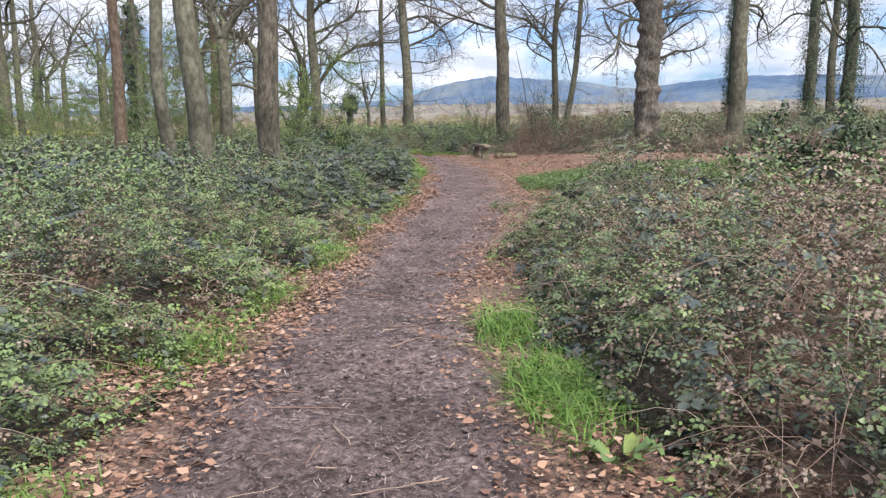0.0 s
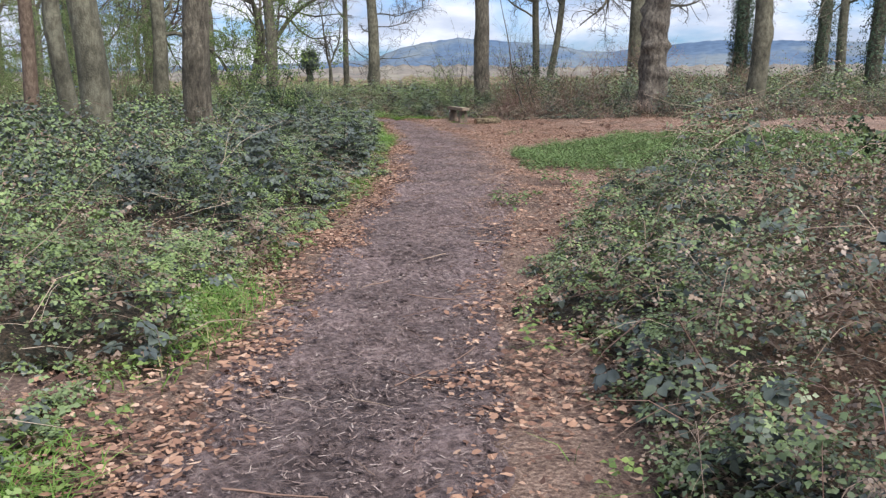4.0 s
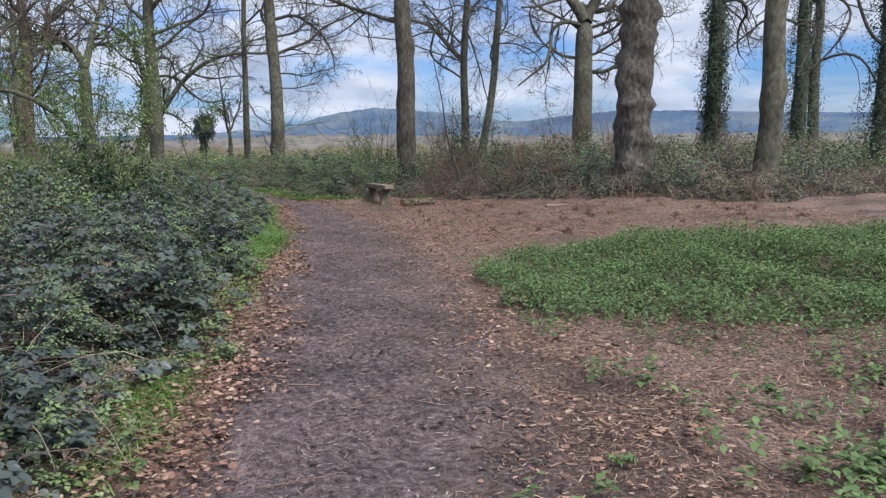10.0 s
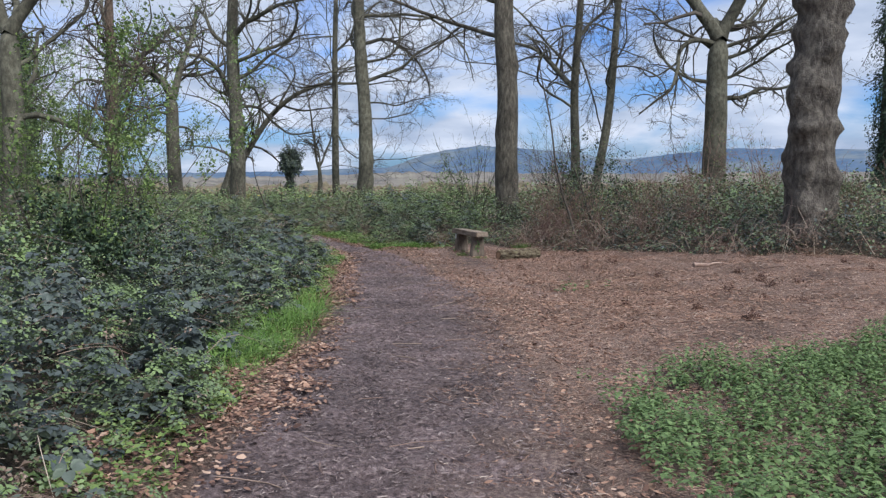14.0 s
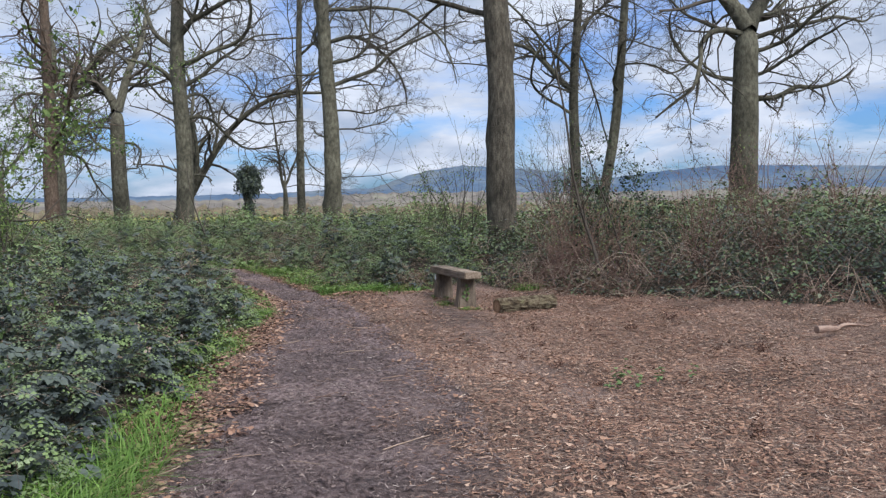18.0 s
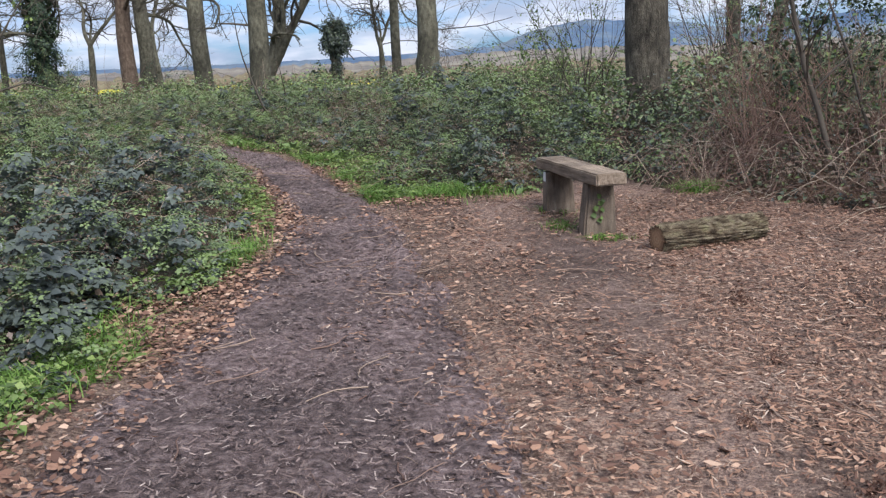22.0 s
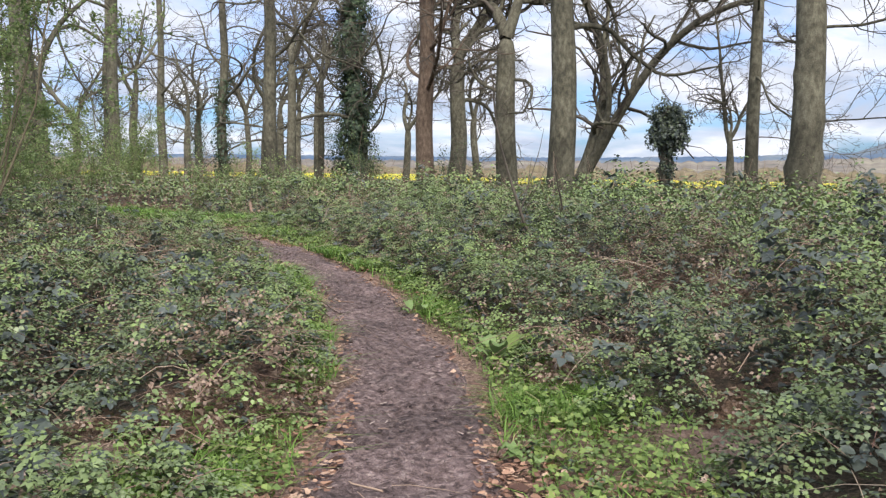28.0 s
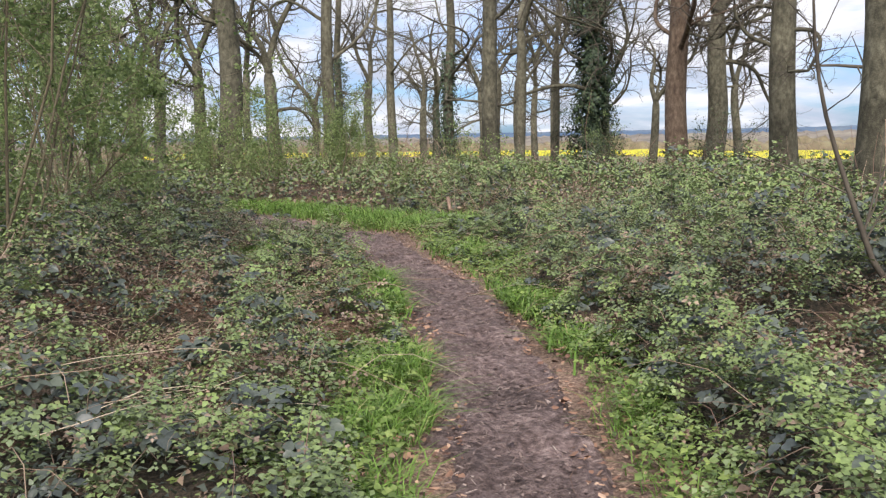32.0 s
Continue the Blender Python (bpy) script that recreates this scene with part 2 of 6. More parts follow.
BENCHWOOD = material("weathered_oak_board", [(0.3, (0.14, 0.105, 0.074)), (0.5, (0.265, 0.205, 0.148)), (0.7, (0.385, 0.315, 0.235))], 3.0, 0.85, 0.6, (1.2, 14, 14), fine=40, coat_noise=0.6, dist=0.008, broad=3)
LEGWOOD = material("weathered_oak_post", [(0.3, (0.095, 0.073, 0.054)), (0.5, (0.15, 0.118, 0.088)), (0.7, (0.215, 0.175, 0.13))], 3.0, 0.9, 0.6, (9, 9, 1.6), fine=40, coat_noise=0.6, dist=0.008, broad=4)
ENDGRAIN = material("sawn_log_end", [(0.15, (0.085, 0.05, 0.03)), (0.5, (0.23, 0.14, 0.08)), (0.9, (0.40, 0.26, 0.15))], 12, 0.9, 0.3, by="tone", fine=60)
PALEWOOD = material("bleached_bare_wood", [(0.35, (0.20, 0.13, 0.10)), (0.6, (0.36, 0.26, 0.20))], 4, 0.85, 0.3, (1, 6, 6), fine=30)
PLAQUE = material("white_plaque", [(0.3, (0.6, 0.6, 0.58)), (0.7, (0.72, 0.72, 0.70))], 20, 0.5, 0.0)
RAPE = material("rapeseed_flower", [(0.34, (0.20, 0.25, 0.05)), (0.48, (0.45, 0.42, 0.03)), (0.66, (0.68, 0.58, 0.03))], 0.7, 0.9, 0.3, fine=12)
# Distance haze over the hill and the low woods is mixed into these base colours.
HILL = material("haze_tinted_wooded_hill", [(0.35, (0.075, 0.115, 0.18)), (0.5, (0.10, 0.145, 0.21)), (0.62, (0.16, 0.19, 0.21))], 0.004, 1.0, 0.0, fine=0.05, spec=0.0)
LOWHILL = material("hazy_brown_woods", [(0.35, (0.14, 0.135, 0.125)), (0.5, (0.20, 0.18, 0.155)), (0.65, (0.25, 0.235, 0.185))], 0.02, 1.0, 0.0, fine=0.1, spec=0.0)
HEDGE = material("winter_hedge", [(0.3, (0.10, 0.09, 0.055)), (0.5, (0.17, 0.14, 0.09)), (0.7, (0.20, 0.19, 0.11))], 0.6, 1.0, 0.4, fine=5)

rng = np.random.default_rng(7)


# ---- mesh helpers ----
def mesh_of(name, V, F, mat, smooth=False, attrs=None):
    """A mesh from arrays of points and of faces with equal corner counts."""
    me = bpy.data.meshes.new(name)
    V, F = np.asarray(V, np.float32), np.asarray(F, np.int32)
    me.vertices.add(len(V))
    me.vertices.foreach_set("co", V.ravel())
    me.loops.add(F.size)
    me.loops.foreach_set("vertex_index", F.ravel())
    me.polygons.add(len(F))
    me.polygons.foreach_set("loop_start", np.arange(0, F.size, F.shape[1], dtype=np.int32))
    if smooth:
        me.polygons.foreach_set("use_smooth", np.ones(len(F), bool))
    for key, val in (attrs or {}).items():
        at = me.attributes.new(key, "FLOAT", "POINT")
        at.data.foreach_set("value", np.asarray(val, np.float32))
    me.materials.append(mat)
    me.update()
    return me


def child(name, me, parent, label="", kind=""):
    ob = new(name, me)
    ob.parent = parent
    return tagged(ob, label, kind=kind)


def part(name, bm, mat, parent, label=""):
    me = bpy.data.meshes.new(name)
    bm.to_mesh(me)
    bm.free()
    me.materials.append(mat)
    return child(name, me, parent, label)


def join(chunks):
    """Several (points, faces[, tone]) into one."""
    Vs, Fs, Ts, n = [], [], [], 0
    for c in chunks:
        Vs.append(c[0])
        Fs.append(c[1] + n)
        if len(c) > 2:
            Ts.append(c[2])
        n += len(c[0])
    return np.concatenate(Vs), np.concatenate(Fs), (np.concatenate(Ts) if Ts else None)


def unit(a):
    return a / np.maximum(np.linalg.norm(a, axis=-1, keepdims=True), 1e-9)


def tubes(P, R, sides):
    """Tubes along many lines at once: P (n, k, 3), R (n, k)."""
    n, k, _ = P.shape
    T = unit(np.gradient(P, axis=1))
    ref = np.where(np.abs(T[:, :1, 2:3]) > 0.8, np.array([1.0, 0, 0]), np.array([0, 0, 1.0]))
    A = unit(np.cross(T, np.broadcast_to(ref, T.shape)))
    B = np.cross(T, A)
    th = np.arange(sides) * 2 * np.pi / sides
    ring = A[:, :, None] * np.cos(th)[None, None, :, None] + B[:, :, None] * np.sin(th)[None, None, :, None]
    V = (P[:, :, None] + ring * R[:, :, None, None]).reshape(-1, 3)
    i = np.arange(n)[:, None, None] * k * sides + np.arange(k - 1)[None, :, None] * sides
    j = np.arange(sides)[None, None, :]
    jn = (j + 1) % sides
    F = np.stack([i + j, i + jn, i + sides + jn, i + sides + j], -1).reshape(-1, 4)
    return V, F


def leaflets(C, D, U, length, width, fold=0.25, full=True):
    """Folded leaf blades: base C, direction D, upward U, arrays. full: six points; else four."""
    D = unit(D)
    S = unit(np.cross(D, U))
    U = np.cross(S, D)
    l, w = length[:, None], width[:, None]
    tip = C + D * l - U * l * 0.12
    if full:
        a1, a2 = C + D * l * 0.3 + S * w * 0.5 + U * w * fold, C + D * l * 0.68 + S * w * 0.33 + U * w * fold * 0.8
        b1, b2 = C + D * l * 0.3 - S * w * 0.5 + U * w * fold, C + D * l * 0.68 - S * w * 0.33 + U * w * fold * 0.8
        V = np.stack([C, a1, a2, tip, b2, b1], 1).reshape(-1, 3)
        base = np.arange(len(C))[:, None] * 6
        F = np.concatenate([base + np.array([[0, 1, 2, 3]]), base + np.array([[0, 3, 4, 5]])])
        return V, F, 6
    V = np.stack([C, C + D * l * 0.45 + S * w * 0.5 + U * w * fold, tip, C + D * l * 0.45 - S * w * 0.5 + U * w * fold], 1).reshape(-1, 3)
    F = np.arange(len(C) * 4).reshape(-1, 4)
    return V, F, 4


def round_leaflets(C, D, U, length, width, fold=0.2):
    """Broad oval leaves folded along the midrib, with a drooping tip."""
    D = unit(D)
    S = unit(np.cross(D, U))
    U = np.cross(S, D)
    l, w = length[:, None], width[:, None]

    def at(f, side, up):
        return C + D * l * f + S * w * side + U * w * up

    mid = at(0.46, 0, 0.04)
    V = np.stack([C, at(0.14, 0.3, fold * 0.6), at(0.46, 0.5, fold), at(0.8, 0.34, fold * 0.5), at(1, 0, -0.16), at(0.8, -0.34, fold * 0.5), at(0.46, -0.5, fold), at(0.14, -0.3, fold * 0.6), mid], 1).reshape(-1, 3)
    base = np.arange(len(C))[:, None] * 9
    F = np.concatenate([base + np.array([q]) for q in ([0, 1, 2, 8], [8, 2, 3, 4], [8, 4, 5, 6], [0, 8, 6, 7])])
    return V, F, 9


def waves(x, y, size, seed, n=7):
    """Smooth wandering values about -1 to 1 over the plan, with features of that size in metres."""
    r = np.random.default_rng(seed)
    s = 0
    for _ in range(n):
        a, k, p = r.uniform(0, 6.283), 6.283 / size * r.uniform(0.55, 1.6), r.uniform(0, 6.283)
        s = s + np.sin((x * np.cos(a) + y * np.sin(a)) * k + p)
    return s / math.sqrt(n) * 0.8


def smooth(a, b, x):
    t = np.clip((x - a) / (b - a), 0, 1)
    return t * t * (3 - 2 * t)


# ---- the plan: path edges by stations (left x, y, right x, y) ----
STATIONS = [(-1.5, -8, .7, -8), (-1.4, 2, .5, 2), (-1.36, 4, .42, 4), (-1.25, 5.3, .2, 5), (-1.22, 6.6, .18, 6.5), (-1.2, 8.3, .3, 8.5), (-1.02, 11.5, .52, 11.2),
            (-.85, 13.5, .9, 13.3), (-.5, 17, 1.45, 17), (-.42, 20, 1.55, 20), (-.42, 23.5, 1.72, 23.2), (-.45, 26.5, 1.62, 26.5), (-.65, 30, 1.45, 30)]
STATIONS += [(-.8, 32.5, .95, 32.2), (-.95, 35, .25, 34.9), (-1.15, 36.3, -.4, 36.7), (-1.85, 38, -.85, 38), (-2.5, 39.3, -1.6, 39.5), (-3.1, 40.4, -2.35, 40.9), (-4.15, 41.95, -3.6, 42.5),
             (-5.3, 43.35, -4.9, 44), (-6.7, 44.75, -6.2, 45.4), (-8.5, 46.2, -8, 46.9), (-10.7, 47.8, -10.3, 48.5), (-13, 49.2, -13.4, 50.4), (-16, 49.6, -16, 51.2), (-22, 48.6, -22, 50.2)]


def spread(stations, step):
    a = np.array(stations)
    mid = (a[:, :2] + a[:, 2:]) / 2
    s = np.concatenate([[0], np.cumsum(np.linalg.norm(np.diff(mid, axis=0), axis=1))])
    u = np.arange(0, s[-1], step)
    out = np.stack([np.interp(u, s, a[:, i]) for i in range(4)], 1)
    w = max(1, int(1.2 / step))
    ker = np.ones(2 * w + 1) / (2 * w + 1)
    pad = np.concatenate([np.repeat(out[:1], w, 0), out, np.repeat(out[-1:], w, 0)])
    return np.stack([np.convolve(pad[:, i], ker, "valid") for i in range(4)], 1)


EDGE = spread(STATIONS, 0.25)
MID, HALF = (EDGE[:, :2] + EDGE[:, 2:]) / 2, np.linalg.norm(EDGE[:, 2:] - EDGE[:, :2], axis=1) / 2
WAY = unit(np.gradient(MID, axis=0))


def off_path(x, y):
    """Metres outside the path's edge (negative on it), and the side: -1 left, 1 right."""
    x, y = np.asarray(x, float).ravel(), np.asarray(y, float).ravel()
    d, s = np.empty(len(x)), np.empty(len(x))
    for i in range(0, len(x), 20000):
        q = np.stack([x[i:i + 20000], y[i:i + 20000]], 1)
        dd = np.hypot(q[:, None, 0] - MID[None, :, 0], q[:, None, 1] - MID[None, :, 1]) - HALF[None]
        j = dd.argmin(1)
        r = q - MID[j]
        d[i:i + 20000] = dd[np.arange(len(q)), j]
        s[i:i + 20000] = np.sign(r[:, 0] * WAY[j, 1] - r[:, 1] * WAY[j, 0])
    return d, s


def lie(x, y):
    """Height of the ground."""
    x, y = np.asarray(x, float), np.asarray(y, float)
    z = np.interp(y, [-8, 0, 6, 12, 20, 28, 32, 36, 40, 46, 60, 90, 200, 900], [0.05, 0, -.08, -.2, -.2, -.3, -.32, -.24, -.15, -.1, -.05, -.25, -1.0, -6])
    z = z + 0.25 * smooth(2.3, 6.5, x) * smooth(12, 22, y) * smooth(70, 45, y)
    z = z + 0.12 * smooth(4.5, 8.5, x) * smooth(25, 31, y) * smooth(60, 45, y)
    near = smooth(90, 30, np.hypot(x, y - 25))
    return z + near * (0.05 * waves(x, y, 5, 3) + 0.025 * waves(x, y, 1.6, 4))


def back_edge(x):
    return np.interp(x, [-1, 0, .6, 1.3, 2, 3, 4.5, 6.4, 8.4, 10, 13, 16, 19, 22], [38, 37.4, 37, 37.3, 38.2, 37, 35.0, 32.1, 30.8, 30.0, 30.9, 31.1, 28, 20])


def dead_patch(x, y):
    """Where last year's brambles lie brown and leafless, 0 to 1."""
    return smooth(0.12, 0.75, 0.62 * waves(x, y, 1.25, 93) + 0.42 * waves(x, y, 0.5, 96) + 0.45 * waves(x, y, 4.2, 97) - 0.08
                  + 0.42 * np.exp(-((x + 2.5) ** 2 + (y - 47.5) ** 2) / 22) + 0.35 * np.exp(-((x + 9.5) ** 2 + (y - 43) ** 2) / 12) + 0.32 * smooth(-9, -14, x) * smooth(41, 44, y) + 0.6 * np.exp(-((x - 0.8) ** 2 + (y - 9.2) ** 2) / 0.4) + 0.75 * np.exp(-((x - 3.7) / 1.5) ** 2 - ((y - 37.2) / 1.5) ** 2) + 0.5 * np.exp(-((x - 10.2) / 1.3) ** 2 - ((y - 31.2) / 0.9) ** 2) + 0.55 * np.exp(-(x - 3.4) ** 2 / 5 - (y - 7.5) ** 2 / 16))


def bramble_height(x, y, d=None, s=None):
    """Height of the undergrowth over the ground, 0 where there is none."""
    if d is None:
        d, s = off_path(x, y)
    hump = 0.25 * waves(x, y, 2.3, 11) + 0.27 * waves(x, y, 0.95, 12) + 0.11 * waves(x, y, 0.42, 14)
    hump = hump + 0.16 * waves(x, y, 4.6, 16)
    wob = 0.22 * waves(x, y, 1.4, 13)
    bend = smooth(37, 40, y)
    lawn = 0.22 * smooth(40.6, 42.0, y) * np.clip(0.45 + 0.8 * waves(x, y, 1.7, 15), 0, 1)
    left = smooth(0.22 - 0.2 * bend + lawn, 0.65 - 0.2 * bend + lawn, d + wob * (1 - 0.5 * bend)) * (0.30 + 0.32 * smooth(0.5, 3.0, d) - 0.18 * smooth(14, 26, d))
    shift = -0.25 * smooth(9, 10.3, y) + 0.95 * smooth(11.8, 13.5, y)
    mound = smooth(0.35 + shift, 0.9 + shift, d + wob) * (0.40 + 0.46 * smooth(0.4, 1.9, d)) * smooth(14.6, 13.3, y - 0.04 * np.clip(x, 0, 8) - 0.8 * np.clip(x - 8, 0, 20) + wob)
    be = back_edge(x)
    deep = y - be + wob
    back = smooth(0, 0.7 + 0.2 * smooth(2.0, 3.0, x), deep) * (0.38 + 0.36 * smooth(0.3, 4, deep) + 0.04 * smooth(5, 7, x) * smooth(0.2, 1.5, deep)) * (1 - 0.5 * smooth(14, 26, deep))
    after = smooth(0.1 + 0.7 * lawn, 0.5 + 0.8 * lawn, d + 0.6 * wob) * (0.32 + 0.36 * smooth(0.5, 3.2, d) - 0.2 * smooth(9, 18, d))
    right = np.maximum(mound, np.where(y > 36.2, np.where(x < 0, np.minimum(np.maximum(after, 0), np.maximum(back, after * smooth(38.0, 39.5, y))), back), back))
    h = np.where(s < 0, left, right)
    h = h * (1 + 0.8 * hump) + np.where(h > 0.2, hump, 0) * 0.68
    h = h * (1 - 0.28 * dead_patch(x, y))
    h = h + 0.5 * np.exp(-((x - 7.5) / 1.5) ** 2 - ((y - 31.75) / 0.55) ** 2) * smooth(0, 0.3, deep)
    glade = np.exp(-(((x + 15.0) / 5.5) ** 2 + ((y - 51.9) / 1.7) ** 2) * 1.5)
    h = h * (1 - np.clip(glade * 1.6, 0, 1))
    h = h * smooth(86, 74, y - 0.35 * x) * smooth(-64, -54, x) * smooth(40, 30, x)
    return np.clip(h, 0, 2)


# ---- ground, path, distance ----
def graded(lo, hi, step, out_lo, out_hi):
    mid = list(np.arange(lo, hi + step / 2, step))
    a, g = [], step
    while (a[-1] if a else mid[-1]) < out_hi:
        g *= 1.22
        a.append((a[-1] if a else mid[-1]) + g)
    b, g = [], step
    while (b[-1] if b else mid[0]) > out_lo:
        g *= 1.22
        b.append((b[-1] if b else mid[0]) - g)
    return np.array(b[::-1] + mid + a)


def grid_faces(nx, ny):
    i, j = np.meshgrid(np.arange(nx - 1), np.arange(ny - 1))
    a = (j * nx + i).ravel()
    return np.stack([a, a + 1, a + nx + 1, a + nx], 1)


def litter_mask(x, y, d, s):
    """How far fallen leaves cover the bare floor: path verges and the glade."""
    verge = smooth(1.6, 0.2, d)
    glade = (s > 0) * smooth(13, 15.5, y - 0.8 * np.clip(x - 8, 0, 20)) * smooth(1.5, -0.5, y - back_edge(x)) * smooth(-0.6 + 0.7 * smooth(27, 31, y), 1.0 + 0.9 * smooth(27, 31, y), d + 0.4 * waves(x, y, 2, 21))
    return np.clip(np.maximum(verge * 0.9, glade), 0, 1)


def build_ground():
    xs, ys = graded(-10, 9, 0.25, -4500, 4500), graded(-4, 52, 0.25, -1500, 4500)
    X, Y = np.meshgrid(xs, ys)
    x, y = X.ravel(), Y.ravel()
    d, s = off_path(x, y)
    z = lie(x, y) - 0.06 * smooth(0.05, -0.15, d)
    near = smooth(14, 3, np.abs(d))
    z += near * (0.012 * waves(x, y, 0.5, 31) + 0.008 * waves(x, y, 0.33, 32))
    me = mesh_of("ground", np.stack([x, y, z], 1), grid_faces(len(xs), len(ys)), SOIL, True, {"litter": litter_mask(x, y, d, s)})
    me.materials.append(FIELD)
    cx = me.polygons
    c = np.stack([x, y], 1)[grid_faces(len(xs), len(ys))].mean(1)
    far = (c[:, 1] - 0.35 * c[:, 0] > 84) | (np.abs(c[:, 0]) > 75) | (c[:, 1] < -60)
    cx.foreach_set("material_index", far.astype(np.int32))
    tagged(new("ground", me), "brown woodland floor of soil and fallen leaves with fields beyond", "ground", kind="structure")


def build_path():
    e = spread(STATIONS, 0.07)
    k = 28
    u = np.linspace(-0.06, 1.06, k)
    wob = 0.09 * waves(e[:, 0], e[:, 1], 1.1, 41)
    wob2 = 0.09 * waves(e[:, 2], e[:, 3], 1.1, 42)
    n = unit(e[:, 2:] - e[:, :2])
    L, R = e[:, :2] - n * wob[:, None], e[:, 2:] + n * wob2[:, None]
    P = L[:, None] * (1 - u)[None, :, None] + R[:, None] * u[None, :, None]
    x, y = P[..., 0].ravel(), P[..., 1].ravel()
    across = np.tile(u, len(e))
    rim = smooth(0.0, 0.07, across) * smooth(1.0, 0.93, across)
    z = lie(x, y) + 0.012 - 0.05 * (1 - rim)
    z += rim * (0.016 * waves(x, y, 0.45, 43) + 0.018 * waves(x, y, 0.24, 44) - 0.02 * np.exp(-((across - 0.5) / 0.3) ** 2))
    tagged(new("path", mesh_of("path", np.stack([x, y, z], 1), grid_faces(k, len(e)), MUD, True, {"litter": 0.95 * smooth(0.55, 1.0, across + 0.12 * waves(x, y, 1.2, 46)) * smooth(14, 17, y) * smooth(31, 27, y)})), "trodden purple-brown muddy footpath with scattered chips", "path", kind="structure")


def ridge(name, label, az, el, dist, mat, foot=-12, rough_amp=0.05, depth=300):
    """A far range of hills: its skyline by azimuth and elevation in degrees, seen over the fields."""
    a = np.arange(az[0], az[-1] + 0.01, 0.12)
    h = np.interp(a, az, el) + rough_amp * waves(a, a * 0, 0.9, 51) + rough_amp * 0.5 * waves(a, a * 0, 0.3, 52)
    rows = []
    for f in (0.0, 0.25, 0.5, 0.75, 0.92, 1.0):
        r = dist + depth * f
        zz = foot + (dist * np.tan(np.radians(np.maximum(h, 0.05))) - foot) * (f ** 0.8) * (1 + depth / dist * f)
        zz = zz + 0.003 * dist * f * (1 - f) * waves(a * 0.6, a * 0 + f * 2, 3, 53)
        rows.append(np.stack([r * np.sin(np.radians(a)), 30 + r * np.cos(np.radians(a)), zz], 1))
    V = np.concatenate(rows)
    tagged(new(name, mesh_of(name, V, grid_faces(len(a), len(rows)), mat, True)), label, "hill", kind="structure")


def build_distance():
    ridge("backdrop_hill", "wooded hill ridge on the horizon with blue haze in its colour", [-75, -40, -20, -9, -5, -2.6, -0.5, 1.0, 3.2, 6, 9.5, 11.5, 13, 16, 19, 23, 30, 45, 60],
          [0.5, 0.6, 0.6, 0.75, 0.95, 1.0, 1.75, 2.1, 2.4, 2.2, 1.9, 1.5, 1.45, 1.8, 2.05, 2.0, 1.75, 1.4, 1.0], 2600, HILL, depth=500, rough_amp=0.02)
    ridge("backdrop_woods", "pale brown woods and fields below the hill", [-75, -30, -12, -6, -2, 4, 10, 20, 40, 60], [0.30, 0.25, 0.3, 0.45, 0.62, 0.6, 0.45, 0.5, 0.45, 0.4], 900, LOWHILL, depth=250, rough_amp=0.06)
    # the rapeseed crop
    a = np.radians(np.arange(-58, -3, 0.4))
    rows = []
    for k, r in enumerate((0, 0.02, 0.3, 1.0)):
        dist = 84 + 60 * smooth(-0.2, -0.75, a) + 70 * r
        rows.append(np.stack([dist * np.sin(a), 26 + dist * np.cos(a), lie(dist * np.sin(a), 26 + dist * np.cos(a)) + (0.0 if k == 0 else 0.12 + 0.40 * smooth(radians(-23), radians(-30), a)) + 0.12 * waves(a * 60, a * 0 + k, 2, 61)], 1))
    tagged(new("rapeseed_crop", mesh_of("rapeseed_crop", np.concatenate(rows), grid_faces(len(a), 4), RAPE, False)), "bright yellow flowering rapeseed crop beyond the wood", "crop", kind="stuff")
    # far hedgerows
    for i, (r, a0, a1, h) in enumerate(((190, -62, 40, 1.7), (330, -62, 45, 3.0))):
        a = np.radians(np.arange(a0, a1, 0.25))
        top = h * (1 + 0.35 * waves(a * 90, a * 0, 3, 71 + i) + 0.2 * waves(a * 90, a * 0, 0.8, 73 + i))
        rows = []
        for off, f in ((0, 0), (0.3, 0.8), (1.2, 1.0), (2.4, 0)):
            x, y = (r + off) * np.sin(a), 26 + (r + off) * np.cos(a)
            rows.append(np.stack([x, y, lie(x, y) - 0.1 + f * top], 1))
        tagged(new("hedgerow", mesh_of("hedgerow", np.concatenate(rows), grid_faces(len(a), 4), HEDGE, False)), "bare brown field hedgerow in the distance", "hedge", kind="stuff")


build_ground()
build_path()
build_distance()


# ---- trees ----
def wander(start, way, length, k, crook, lift, r, keep=0.0):
    """Crooked lines: start (n,3), way (n,3), length (n,) -> (n,k,3). keep: how long a bend goes on."""
    n = len(start)
    P = np.empty((n, k, 3))
    P[:, 0] = start
    w = unit(way)
    turn = np.zeros((n, 3))
    for i in range(1, k):
        turn = turn * keep + r.normal(0, crook, (n, 3))
        w = unit(w + turn + np.array([0, 0, 1.0]) * lift)
        P[:, i] = P[:, i - 1] + w * (length / (k - 1))[:, None]
    return P


